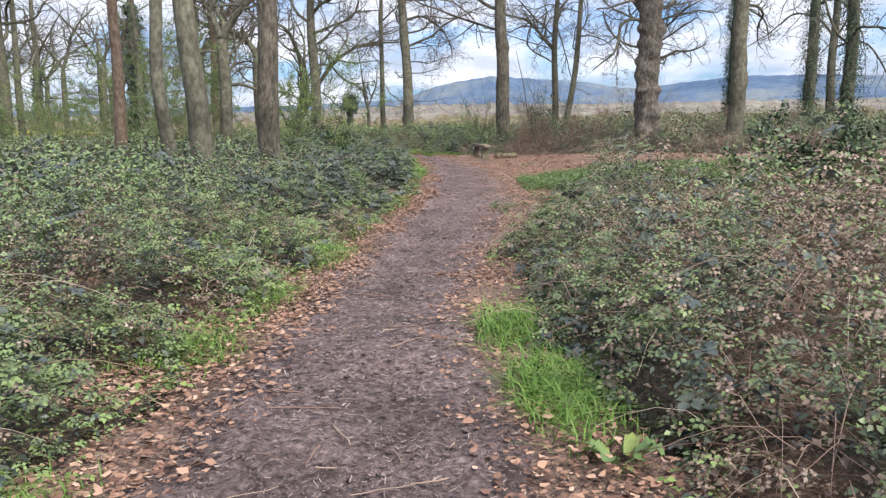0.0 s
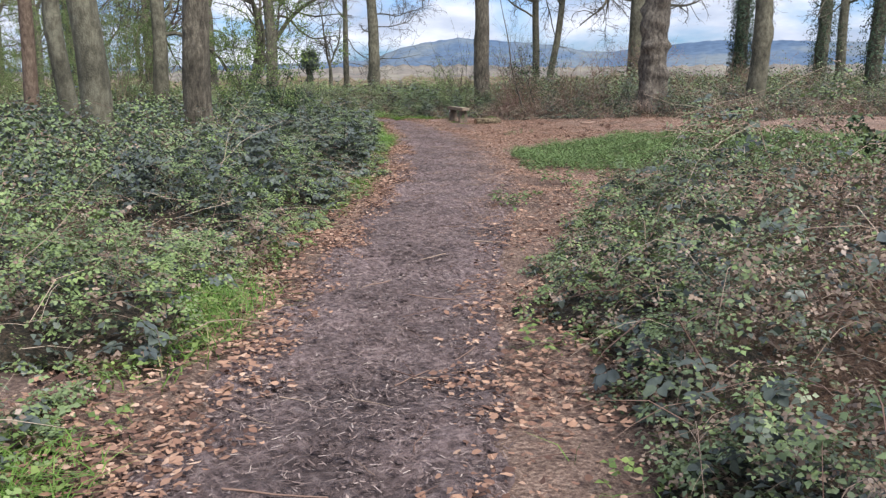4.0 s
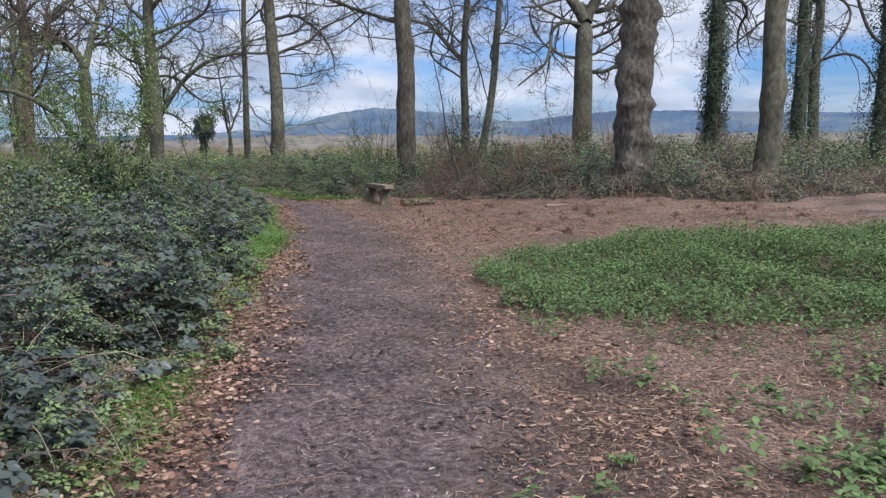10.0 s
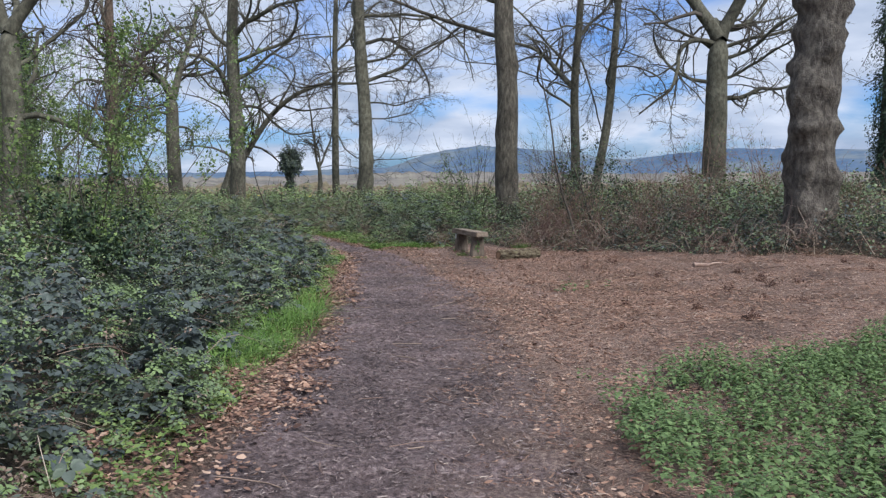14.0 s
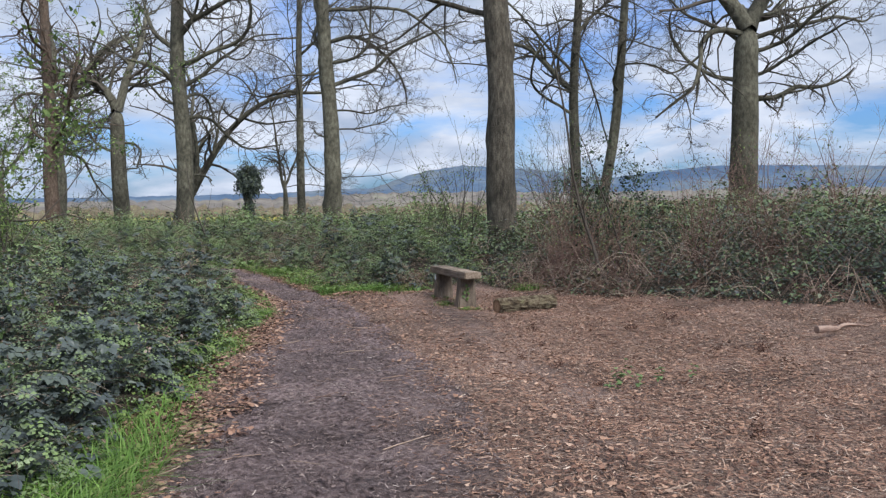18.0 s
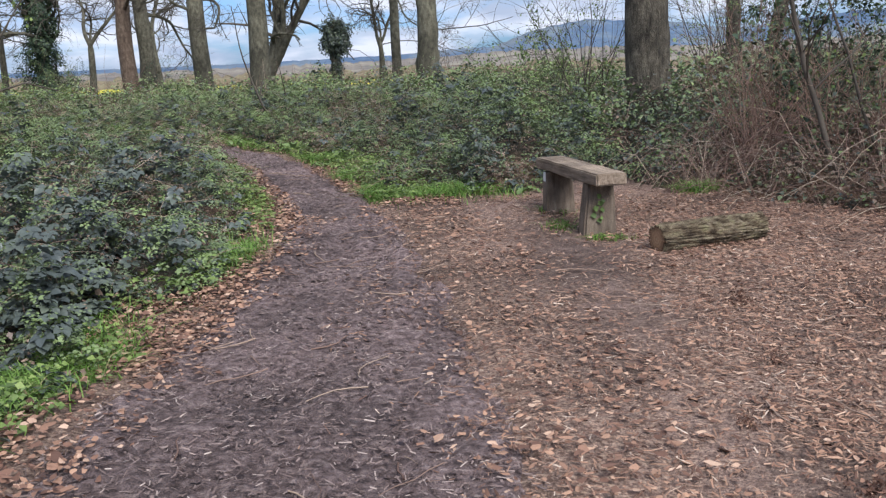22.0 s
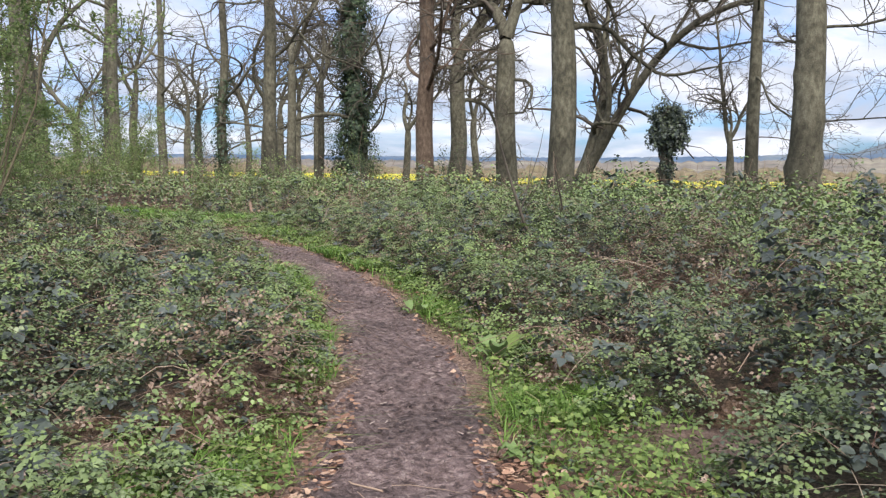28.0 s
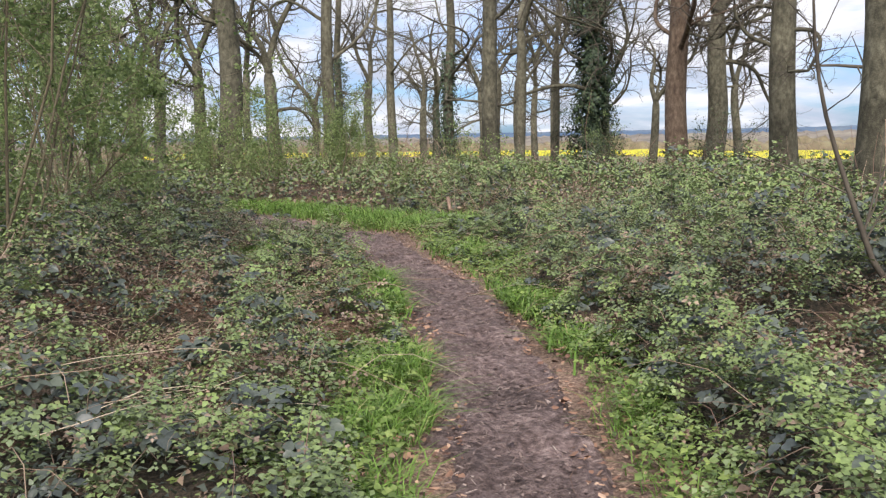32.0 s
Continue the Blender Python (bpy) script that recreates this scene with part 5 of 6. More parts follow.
def build_nettles():
    r = np.random.default_rng(311)
    x, y = scatter((0.8, 16), (10.5, 27.0), 320, r)
    d, s = off_path(x, y)
    g = nettle_ground(x, y)
    keep = ((r.random(len(x)) < smooth(1.4, 0.5, g)) | (r.random(len(x)) < 0.16 * smooth(3.2, 1.0, g) * (y < 23))) & (d > 0.25)
    x, y = x[keep], y[keep]
    tall = 0.165 * r.uniform(0.5, 1.3, len(x)) * (1 + 0.4 * waves(x, y, 1.3, 312))
    V, F, T = nettle_plants(x, y, np.clip(tall, 0.05, 0.30), r, 0.040)
    tagged(new("nettle_patch", mesh_of("nettle_patch", V, F, NETTLE, False, {"tone": T})), "low patch of dark green nettles in the glade", "nettles", kind="stuff")
    for cx, cy, n, sp in ((2.55, 15.5, 60, .28), (3.2, 15.9, 50, .3), (3.5, 15.0, 45, .25), (2.4, 16.6, 12, .2), (2.0, 17.3, 10, .15), (3.6, 17.2, 25, .3), (1.75, 13.9, 14, .2), (4.6, 17.4, 30, .35), (1.1, 15.2, 12, .2), (3.0, 29.9, 8, .15), (2.0, 13.0, 12, .3)):
        q = r.normal(0, sp, (n, 2))
        V, F, T = nettle_plants(cx + q[:, 0], cy + q[:, 1], r.uniform(0.08, 0.24, n), r, 0.058)
        tagged(new("nettle_clump", mesh_of("nettle_clump", V, F, NETTLE, False, {"tone": T})), "small clump of young nettles on the leaf litter", "nettles", "nettle clumps", "stuff")


build_nettles()


def flakes(x, y, size, r, tone_mid, slim=0.6, lift=0.012, spread_tone=0.2):
    """Curled scraps of dead leaf with uneven outlines."""
    n = len(x)
    a = r.uniform(0, 6.283, n)
    up = unit(np.stack([r.normal(0, 0.35, n), r.normal(0, 0.35, n), np.ones(n)], 1))
    D = unit(np.stack([np.cos(a), np.sin(a), r.normal(0, 0.1, n)], 1))
    S = unit(np.cross(D, up))
    up = np.cross(S, D)
    C = np.stack([x, y, lie(x, y) + r.uniform(0.2, 1.6, n) * lift + 0.006], 1)
    ln = size * r.uniform(0.45, 1.5, n)
    wd = slim * r.uniform(0.6, 1.4, n)
    pts = []
    for k, (u, v) in enumerate(((-0.5, 0.0), (-0.2, 0.5), (0.25, 0.42), (0.5, 0.0), (0.2, -0.5), (-0.28, -0.4))):
        ru, rv = u * r.uniform(0.6, 1.3, n), v * r.uniform(0.4, 1.5, n) * wd
        pts.append(C + D * (ru * ln)[:, None] + S * (rv * ln)[:, None] + up * (ln * (0.55 * rv * rv + 0.25 * ru * ru + r.normal(0, 0.05, n)))[:, None])
    V = np.stack(pts, 1).reshape(-1, 3)
    b = np.arange(n)[:, None] * 6
    F = np.concatenate([b + np.array([[0, 3, 2, 1]]), b + np.array([[0, 5, 4, 3]])])
    return V, F, np.repeat(np.clip(r.normal(tone_mid, spread_tone, n), 0, 0.9), 6)


def shreds(x, y, length, width, r, tone_mid, spread_tone=0.24, lift=0.02):
    """Thin straws and split strips of bark and leaf, one bent blade each."""
    n = len(x)
    a = r.uniform(0, 6.283, n)
    ln, wd = length * r.uniform(0.4, 1.6, n), width * r.uniform(0.5, 1.7, n)
    D = np.stack([np.cos(a), np.sin(a), r.normal(0, 0.16, n)], 1)
    S = np.stack([-np.sin(a), np.cos(a), r.normal(0, 0.35, n)], 1)
    C = np.stack([x, y, lie(x, y) + 0.006 + lift * r.random(n)], 1)
    e = D * (ln / 2)[:, None]
    w = S * (wd / 2)[:, None]
    V = np.stack([C - e - w * 0.7, C - e + w * 0.6, C + e + w * 0.5, C + e - w * 0.8], 1).reshape(-1, 3)
    return V, np.arange(n * 4).reshape(-1, 4), np.repeat(np.clip(r.normal(tone_mid, spread_tone, n), 0, 1), 4)


def build_litter():
    r = np.random.default_rng(320)
    x, y = scatter((-3, 2), (2.5, 40), 1800, r)
    x2, y2 = scatter((-14, 38), (-0.3, 51), 420, r)
    x, y = np.concatenate([x, x2]), np.concatenate([y, y2])
    d, s = off_path(x, y)
    heavy = 0.55 + 0.55 * waves(x, y, 2.2, 321)
    keep = (d > np.where(y < 36.5, -0.45, -0.14)) & (d < 0.8) & ((s < 0) | (y > 36.5) | (r.random(len(x)) < np.where(y < 14.5, 0.5, 0.15))) & (r.random(len(x)) < np.clip(heavy + 0.15 * (s < 0), 0.12, 1) * smooth(-0.45, 0.0, d + 0.14 * waves(x, y, 0.8, 322)))
    V, F, T = flakes(x[keep], y[keep], 0.040, r, 0.44, 0.55, 0.03, 0.26)
    tagged(new("leaf_drift", mesh_of("leaf_drift", V, F, LITTER, False, {"tone": T})), "drift of dry tan oak leaves along the path's edges", "leaf litter", kind="stuff")
    x, y = scatter((0.2, 14), (7.5, 37), 200, r)
    xn, yn = scatter((-0.2, 27), (5.0, 37), 300, r)
    x, y = np.concatenate([x, xn]), np.concatenate([y, yn])
    xf, yf = scatter((9, 13), (17, 38), 120, r)
    x, y = np.concatenate([x, xf]), np.concatenate([y, yf])
    d, s = off_path(x, y)
    keep = (litter_mask(x, y, d, s) * (s > 0) > r.uniform(0.1, 0.9, len(x))) & (r.random(len(x)) < smooth(-0.6, 0.5, d + 0.3 * waves(x, y, 1.3, 325))) & (r.random(len(x)) < smooth(9, 3, x) * 0.8 + 0.2) & (nettle_ground(x, y) > 0.6)
    V, F, T = flakes(x[keep], y[keep], 0.034, r, 0.45, 0.36, 0.02, 0.24)
    tagged(new("leaf_litter", mesh_of("leaf_litter", V, F, LITTER, False, {"tone": T})), "orange-brown litter of leaves and wood chips over the glade", "leaf litter", kind="stuff")
    x, y = scatter((0.0, 13.5), (9.5, 37.5), 1300, r)
    xf, yf = scatter((9.5, 13.5), (17, 36), 260, r)
    xn, yn = scatter((-0.3, 26), (4.5, 36.5), 1100, r)
    x, y = np.concatenate([x, xf, xn]), np.concatenate([y, yf, yn])
    d, s = off_path(x, y)
    keep = (litter_mask(x, y, d, s) * (s > 0) > r.uniform(0.05, 0.9, len(x))) & (d > -0.9) & (nettle_ground(x, y) > 0.6) & (r.random(len(x)) < (0.75 + 0.3 * waves(x, y, 1.1, 324)) * smooth(-0.85, 0.5, d + 0.3 * waves(x, y, 1.3, 325)) * (1 - 0.6 * smooth(2.6, 1.6, x) * smooth(28, 31, y)))
    V, F, T = shreds(x[keep], y[keep], 0.044, 0.0068, r, 0.52, 0.25)
    tagged(new("straw_litter", mesh_of("straw_litter", V, F, LITTER, False, {"tone": T})), "tan and red-brown shreds of bark and stalk strewn over the glade", "leaf litter", kind="stuff")
    x, y = scatter((-1.6, 2), (2, 38), 1000, r)
    x2, y2 = scatter((-14, 38), (-0.3, 51), 420, r)
    x, y = np.concatenate([x, x2]), np.concatenate([y, y2])
    d, s = off_path(x, y)
    k = d < -0.02
    V, F, T = shreds(x[k], y[k], 0.034, 0.006, r, 0.42, 0.28, 0.016)
    tagged(new("path_shreds", mesh_of("path_shreds", V, F, CHIP, False, {"tone": T})), "thin brown shreds of bark trodden into the path", "chips", kind="stuff")
    x, y = scatter((-1.6, 2), (2, 38), 330, r)
    x2, y2 = scatter((-14, 38), (-0.3, 51), 240, r)
    x, y = np.concatenate([x, x2]), np.concatenate([y, y2])
    d, s = off_path(x, y)
    k = d < -0.02
    V, F, T = flakes(x[k], y[k], 0.022, r, 0.34, 0.34, 0.012, 0.24)
    tagged(new("path_chips", mesh_of("path_chips", V, F, CHIP, False, {"tone": T})), "brown bark chips and leaf scraps trodden into the path", "chips", kind="stuff")
    # clods of trodden mud
    x, y = scatter((-1.6, 1), (2, 38), 170, r)
    x2, y2 = scatter((-14, 38), (-0.3, 51), 130, r)
    x, y = np.concatenate([x, x2]), np.concatenate([y, y2])
    d, s = off_path(x, y)
    k = (d < -0.05) & (waves(x, y, 1.3, 330) + 0.5 * waves(x, y, 0.5, 331) > -0.1)
    x, y = x[k], y[k]
    n = len(x)
    q = np.array([[1, 0, 0], [0.3, 0.9, 0], [-0.8, 0.5, 0], [-0.7, -0.6, 0], [0.4, -0.9, 0], [0, 0, 0.6]])
    a, z = r.uniform(0, 6.283, n), r.uniform(0.008, 0.026, n)
    rot = np.stack([np.stack([np.cos(a), -np.sin(a)], 1), np.stack([np.sin(a), np.cos(a)], 1)], 1)
    pts = q[None] * z[:, None, None] * r.uniform(0.7, 1.3, (n, 6, 1))
    pts[..., :2] = np.einsum("nij,nkj->nki", rot, pts[..., :2])
    V = (pts + np.stack([x, y, lie(x, y) + 0.008], 1)[:, None]).reshape(-1, 3)
    b = np.arange(n)[:, None, None] * 6
    F = (b + np.array([[0, 1, 5], [1, 2, 5], [2, 3, 5], [3, 4, 5], [4, 0, 5]])[None]).reshape(-1, 3)
    tagged(new("mud_clods", mesh_of("mud_clods", V, F, MUD, False)), "small crumbled clods of dark mud on the path", "mud", kind="stuff")
    # loose sticks
    x, y = scatter((-1.8, 0), (9, 38), 4, r)
    x2, y2 = scatter((-12, 38), (-0.5, 50), 3, r)
    x, y = np.concatenate([x, x2]), np.concatenate([y, y2])
    d, s = off_path(x, y)
    k = (d < 0.4) | ((litter_mask(x, y, d, s) > 0.5) & (s > 0))
    x, y = x[k], y[k]
    n = len(x)
    P = wander(np.stack([x, y, lie(x, y) + 0.022], 1), np.stack([*r.normal(0, 1, (2, n)), np.zeros(n)], 1), r.uniform(0.08, 0.42, n), 5, 0.22, 0, r)
    P[..., 2] = lie(P[..., 0], P[..., 1]) + 0.022 + r.uniform(0, 0.01, (n, 1))
    V, F = tubes(P, r.uniform(0.002, 0.006, n)[:, None] * np.linspace(1, .6, 5)[None], 4)
    tagged(new("loose_sticks", mesh_of("loose_sticks", V, F, STEM, False, {"tone": np.repeat(r.uniform(0.05, 0.85, n), 20)})), "small loose brown sticks on the ground", "sticks", kind="stuff")


build_litter()


# ---- bench, logs, single things ----
def plank(bm, sx, sy, sz, at, bevel=0.012, cuts=6, wob=0.006, seed=1, taper=1.0):
    g = bmesh.ops.create_cube(bm, size=1)
    bmesh.ops.scale(bm, vec=(sx, sy, sz), verts=g["verts"])
    es = list({e for v in g["verts"] for e in v.link_edges})
    bmesh.ops.subdivide_edges(bm, edges=es, cuts=cuts, use_grid_fill=True)
    bmesh.ops.bevel(bm, geom=[e for e in bm.edges if e.is_manifold and e.calc_face_angle() > 1.2], offset=bevel, segments=2, affect="EDGES")
    for v in bm.verts:
        f = 0.5 - v.co.z / sz
        v.co.x *= 1 + (taper - 1) * f
        n = noise.noise_vector(v.co * 5 + Vector((seed * 7.3, seed, 0)))
        v.co += n * wob
    bmesh.ops.translate(bm, verts=bm.verts, vec=at)


def build_bench():
    gx, gy = 1.605, 35.54
    root = tagged(new("bench"), "weathered brown plank bench on two thick wooden legs", "bench")
    root.matrix_world = pose(gx, gy, float(lie(gx, gy)), 0, 0, 111)
    bm = bmesh.new()
    plank(bm, 1.32, 0.26, 0.10, (0, 0, 0.465), 0.012, 8, 0.006, 2)
    for i, v in enumerate(bm.verts):
        v.co.z += 0.008 * math.sin(v.co.x * 3)
    part("seat", bm, BENCHWOOD, root)
    for k, sx in enumerate((-0.40, 0.45)):
        bm = bmesh.new()
        plank(bm, 0.13, 0.23, 0.52, (0, 0, 0.155), 0.014, 6, 0.008, 5 + k, 1.0)
        for v in bm.verts:
            v.co.y *= 1.0 + 0.30 * (0.41 - v.co.z) / 0.5
            v.co.x += sx + (0.03 if k == 0 else -0.02) * (0.41 - v.co.z)
        part("leg", bm, LEGWOOD, root)
    bm = bmesh.new()
    plank(bm, 0.05, 0.004, 0.085, (0.47, 0.121, 0.365), 0.001, 0, 0)
    part("plaque", bm, PLAQUE, root, "small white plaque on the leg")


build_bench()


def build_log(name, x, y, rz, length, radius, mat, endmat, label, seed, amp=0.13, sides=44, rings=44, bow=0.0, furrow=0.0):
    root = new(name)
    root.matrix_world = pose(x, y, float(lie(x, y)) + radius * 0.88, 0, 0, rz)
    u, th = np.linspace(-0.5, 0.5, rings), np.arange(sides) * 2 * np.pi / sides
    rr = radius * (1 + 0.5 * amp * waves(th[None] * 2, u[:, None] * length * 2, 1.4, seed) + 0.8 * amp * waves(np.cos(th[None]) * 3 + 0 * u[:, None], np.sin(th[None]) * 3 + u[:, None] * length * 1.6, 0.7, seed + 1))
    if furrow:
        ring = np.arctan2(np.sin(th), np.cos(th))[None]
        seam = waves(np.cos(ring) * 9 + 0 * u[:, None], np.sin(ring) * 9 + u[:, None] * length * 2.2, 2.2, seed + 2) + 0.6 * waves(np.cos(ring) * 9 + u[:, None] * length * 3, np.sin(ring) * 9, 1.3, seed + 3)
        rr = rr * (1 - furrow * np.exp(-(seam / 0.28) ** 2) + 0.03 * seam)
    X = np.broadcast_to(u[:, None] * length, rr.shape)
    rr = rr * (1 - (0.7 * (u[:, None] + 0.5) if bow else 0))
    side = (bow * np.sin(u * 7 + 1))[:, None]
    V = np.stack([X, rr * np.cos(th) + side, rr * np.sin(th) + 0.3 * np.abs(side)], -1).reshape(-1, 3)
    i, j = np.meshgrid(np.arange(rings - 1), np.arange(sides), indexing="ij")
    jn = (j + 1) % sides
    child("bark", mesh_of("bark", V, np.stack([i * sides + j, i * sides + jn, (i + 1) * sides + jn, (i + 1) * sides + j], -1).reshape(-1, 4), mat, True), root)
    for k in (0, rings - 1):
        shift = np.array([0, side[k, 0], 0.3 * abs(side[k, 0])])
        fr = np.linspace(0.04, 1.0, 14)
        ring = np.stack([np.stack([X[k] * 1.003 + 0 * th, rr[k] * f * 0.98 * np.cos(th), rr[k] * f * 0.98 * np.sin(th)], 1) for f in fr]).reshape(-1, 3) + shift
        i2, j2 = np.meshgrid(np.arange(13), np.arange(sides), indexing="ij")
        j3 = (j2 + 1) % sides
        F = np.stack([i2 * sides + j2, i2 * sides + j3, (i2 + 1) * sides + j3, (i2 + 1) * sides + j2], -1).reshape(-1, 4)
        years = np.repeat(np.clip(0.78 - 0.5 * fr ** 2 + 0.16 * np.sin(fr * 26) - 0.3 * (fr < 0.1), 0, 1), sides)
        child("sawn_end", mesh_of("sawn_end", ring, F, endmat, False, {"tone": years}), root, "pale sawn end grain")
    return tagged(root, label, "log")


LOGBARK = material("mossy_log_bark", [(0.36, (0.075, 0.054, 0.036)), (0.45, (0.20, 0.155, 0.10)), (0.54, (0.34, 0.28, 0.185)), (0.66, (0.37, 0.34, 0.19))], 4.0, 0.95, 1.0, (3, 4.5, 4.5), fine=28, coat_noise=0.6, dist=0.05)
build_log("log", 2.55, 34.68, 28, 0.96, 0.108, LOGBARK, ENDGRAIN, "short sawn log with ridged mossy bark lying by the bench", 401, 0.085, 120, 90, furrow=0.30)
build_log("bare_log", 5.45, 31.35, 18, 0.85, 0.034, PALEWOOD, PALEWOOD, "pale barkless branch lying on the glade's litter", 405, 0.3, 14, 28, 0.07)
build_log("marker_stump", -14.5, 53.2, 0, 0.28, 0.035, PALEWOOD, PALEWOOD, "short pale stake at the grass edge", 406, 0.05, 12, 6).matrix_world = pose(-14.5, 53.2, float(lie(-14.5, 53.2)) + 0.26, 0, 80, 20)


def build_shrub(x, y, tall, wide, stems, leaf_n, leaf_mat, seed, label, name="shrub", leaf=0.05, twig=TWIG, tone_pow=1.0, rise=75):
    """A many-stemmed shrub."""
    r = np.random.default_rng(seed)
    root = tagged(new(name), label, "shrub", "shrubs among the trees")
    root.location = (x, y, float(lie(x, y)))
    st = np.stack([*r.normal(0, 0.08 * wide, (2, stems)), np.full(stems, -0.05)], 1)
    az = r.uniform(0, 6.283, stems)
    sl = r.uniform(0.15, 1.0, stems) * wide / tall
    P = wander(st, np.stack([np.cos(az) * sl, np.sin(az) * sl, np.ones(stems)], 1), tall * r.uniform(0.6, 1.1, stems), 8, 0.12, 0.02, r)
    R = np.full((stems, 8), 0.004 + 0.0022 * tall) * np.linspace(1, 0.3, 8)[None]
    Q, S = sprout(P, R, 6, 0.15, 0.98, (25, 65), 0.25, 0.55, 0.6, r, 5, 0.2, 0.02, 0.0035)
    W, WS = sprout(Q, S, 4, 0.2, 1, (25, 65), 0.3, 0.7, 0.6, r, 3, 0.2, 0.02, 0.0025)
    for k in range(stems):
        child("stem", mesh_of("stem", *tubes(P[k:k + 1], R[k:k + 1], 5), twig, True), root)
    V, F, _ = join([tubes(Q, S, 3), tubes(W, WS, 3)])
    child("crown", mesh_of("crown", V, F, twig), root, kind="stuff")
    if leaf_n:
        src = np.concatenate([W.reshape(-1, 3), Q[:, 2:].reshape(-1, 3)])
        C = src[r.integers(0, len(src), leaf_n)] + r.normal(0, 0.05, (leaf_n, 3))
        ln = leaf * r.uniform(0.6, 1.4, leaf_n)
        V, F, m = leaflets(C, r.normal(0, 1, (leaf_n, 3)), unit(r.normal(0, 0.5, (leaf_n, 3)) + [0, 0, 1]), ln, ln * 0.7, 0.2, False)
        child("foliage", mesh_of("foliage", V, F, leaf_mat, False, {"tone": np.repeat(r.random(leaf_n) ** tone_pow, m)}), root, kind="stuff")
    return root


build_shrub(5.7, 12.6, 1.75, 1.5, 14, 5200, IVY, 501, "dark glossy holly bush above the brambles", "holly_bush", 0.075)
build_shrub(-3.66, 28.4, 1.55, 1.5, 16, 6500, IVY, 502, "dense dark evergreen shrub standing in the brambles", "evergreen_shrub", 0.06)
build_shrub(-3.9, 28.9, 4.0, 2.2, 9, 6500, HERB, 503, "thin young shrub with fresh green leaves", "young_shrub", 0.05)
build_shrub(-5.9, 37.0, 4.8, 2.6, 11, 7500, HERB, 504, "thin young shrub with fresh green leaves", "young_shrub", 0.05)
# fresh green shrubs
for k, (x, y, h, w, n) in enumerate(((-11.3, 43.6, 6.4, 3.2, 8000), (-12.8, 41.6, 6.2, 3.0, 7000), (-11.0, 40.3, 5.6, 2.8, 6000), (-10.8, 38.2, 5.0, 2.4, 5000), (-13.6, 44.4, 1.3, 1.9, 1600), (-14.8, 45.8, 5.4, 2.8, 8000), (-17.5, 47.0, 5.6, 3.0, 8000), (-21.0, 46.8, 5.6, 3.0, 7000), (-21.5, 50.5, 3.5, 2.0, 3000), (-24.5, 55.5, 2.6, 1.8, 2400), (-26, 50, 4.5, 2.6, 4200),
                                         (-17.5, 54.5, 1.6, 1.2, 900), (-20.5, 53.5, 3.0, 2.2, 3200), (-24, 58, 3.6, 2.4, 5000), (-27.5, 61, 3.4, 2.4, 4600), (-30, 54, 4.2, 2.6, 5600), (-34.5, 60, 4, 2.6, 4600), (-27.0, 56.0, 3.0, 2.4, 4000), (-19.0, 58.5, 1.8, 1.8, 1800), (-16.0, 57.5, 1.5, 1.5, 1100), (-30, 58, 3, 2, 2200), (-33, 66, 2.6, 2, 2000), (-38, 72, 2.6, 2, 2000), (-28, 68, 1.8, 1.4, 900), (-23.0, 72.0, 2.6, 1.3, 1500))):
    build_shrub(x, y, h, w, 9, int(n * 1.25), SHRUBLEAF, 510 + k, "sparse hawthorn shrub breaking into yellow-green leaf", "hawthorn_shrub", 0.055, HAZEL)
# bare twiggy shrubs of the thicket behind the bench and glade
for k, (x, y, h, w, n) in enumerate(((2.0, 43.5, 3.4, 1.8, 500), (4.6, 44.5, 3.2, 1.8, 400), (5.5, 47, 3.6, 2.0, 500), (3.6, 37.6, 1.7, 0.9, 0), (4.0, 38.3, 2.0, 1.0, 100), (4.4, 37.0, 1.6, 0.9, 150), (5.6, 36.4, 1.8, 1.0, 200), (6.6, 36.0, 1.5, 1.0, 0), (9.3, 34.6, 1.6, 1.0, 0),
                                         (10.6, 34.6, 1.5, 1.2, 0), (12.2, 37.3, 1.9, 1.2, 200), (14.5, 37.5, 1.8, 1.2, 200), (7.4, 38.5, 2.4, 1.2, 300), (9.2, 39, 2.6, 1.2, 300), (1.2, 41.0, 1.6, 1.2, 200), (-1.5, 47, 1.4, 1.0, 100))):
    build_shrub(x, y, h, w, 14 if y > 40 else 20, n, BUDLEAF, 540 + k, "brown bare twiggy shrub in the thicket", "bare_shrub", 0.04, TWIG if y > 40 else REDTWIG)
for k, (x, y, h, n) in enumerate(((4.9, 39.4, 1.8, 1700), (6.2, 41.5, 2.0, 1800), (5.2, 36.9, 1.3, 300), (-14.0, 63.5, 2.2, 1200), (-19.5, 66, 2.2, 1400))):
    build_shrub(x, y, h, 1.5, 10, n, IVY, 570 + k, "dark leafy evergreen shrub in the thicket", "evergreen_shrub", 0.052)


def build_sapling():
    root = tagged(new("sapling"), "thin bare leaning sapling rising from the brambles", "tree", "saplings")
    x, y = -4.7, 47.9
    root.location = (x, y, float(lie(x, y)))
    r = np.random.default_rng(590)
    P = wander(np.array([[0, 0, 0.0], [0.05, 0.05, 0.0]]), np.array([[-0.36, -0.24, 1.0], [0.14, 0.05, 1.0]]), np.array([2.9, 1.7]), 11, 0.14, 0.02, r)
    R = np.stack([np.linspace(0.028, 0.008, 11), np.linspace(0.018, 0.006, 11)])
    Q, S = sprout(P, R, 7, 0.25, 1, (30, 60), 0.2, 0.5, 0.55, r, 5, 0.15, 0.05, 0.005)
    child("stem", mesh_of("stem", *tubes(P, R, 6), TWIG, True), root)
    child("crown", mesh_of("crown", *tubes(Q, S, 3), TWIG), root, kind="stuff")


build_sapling()


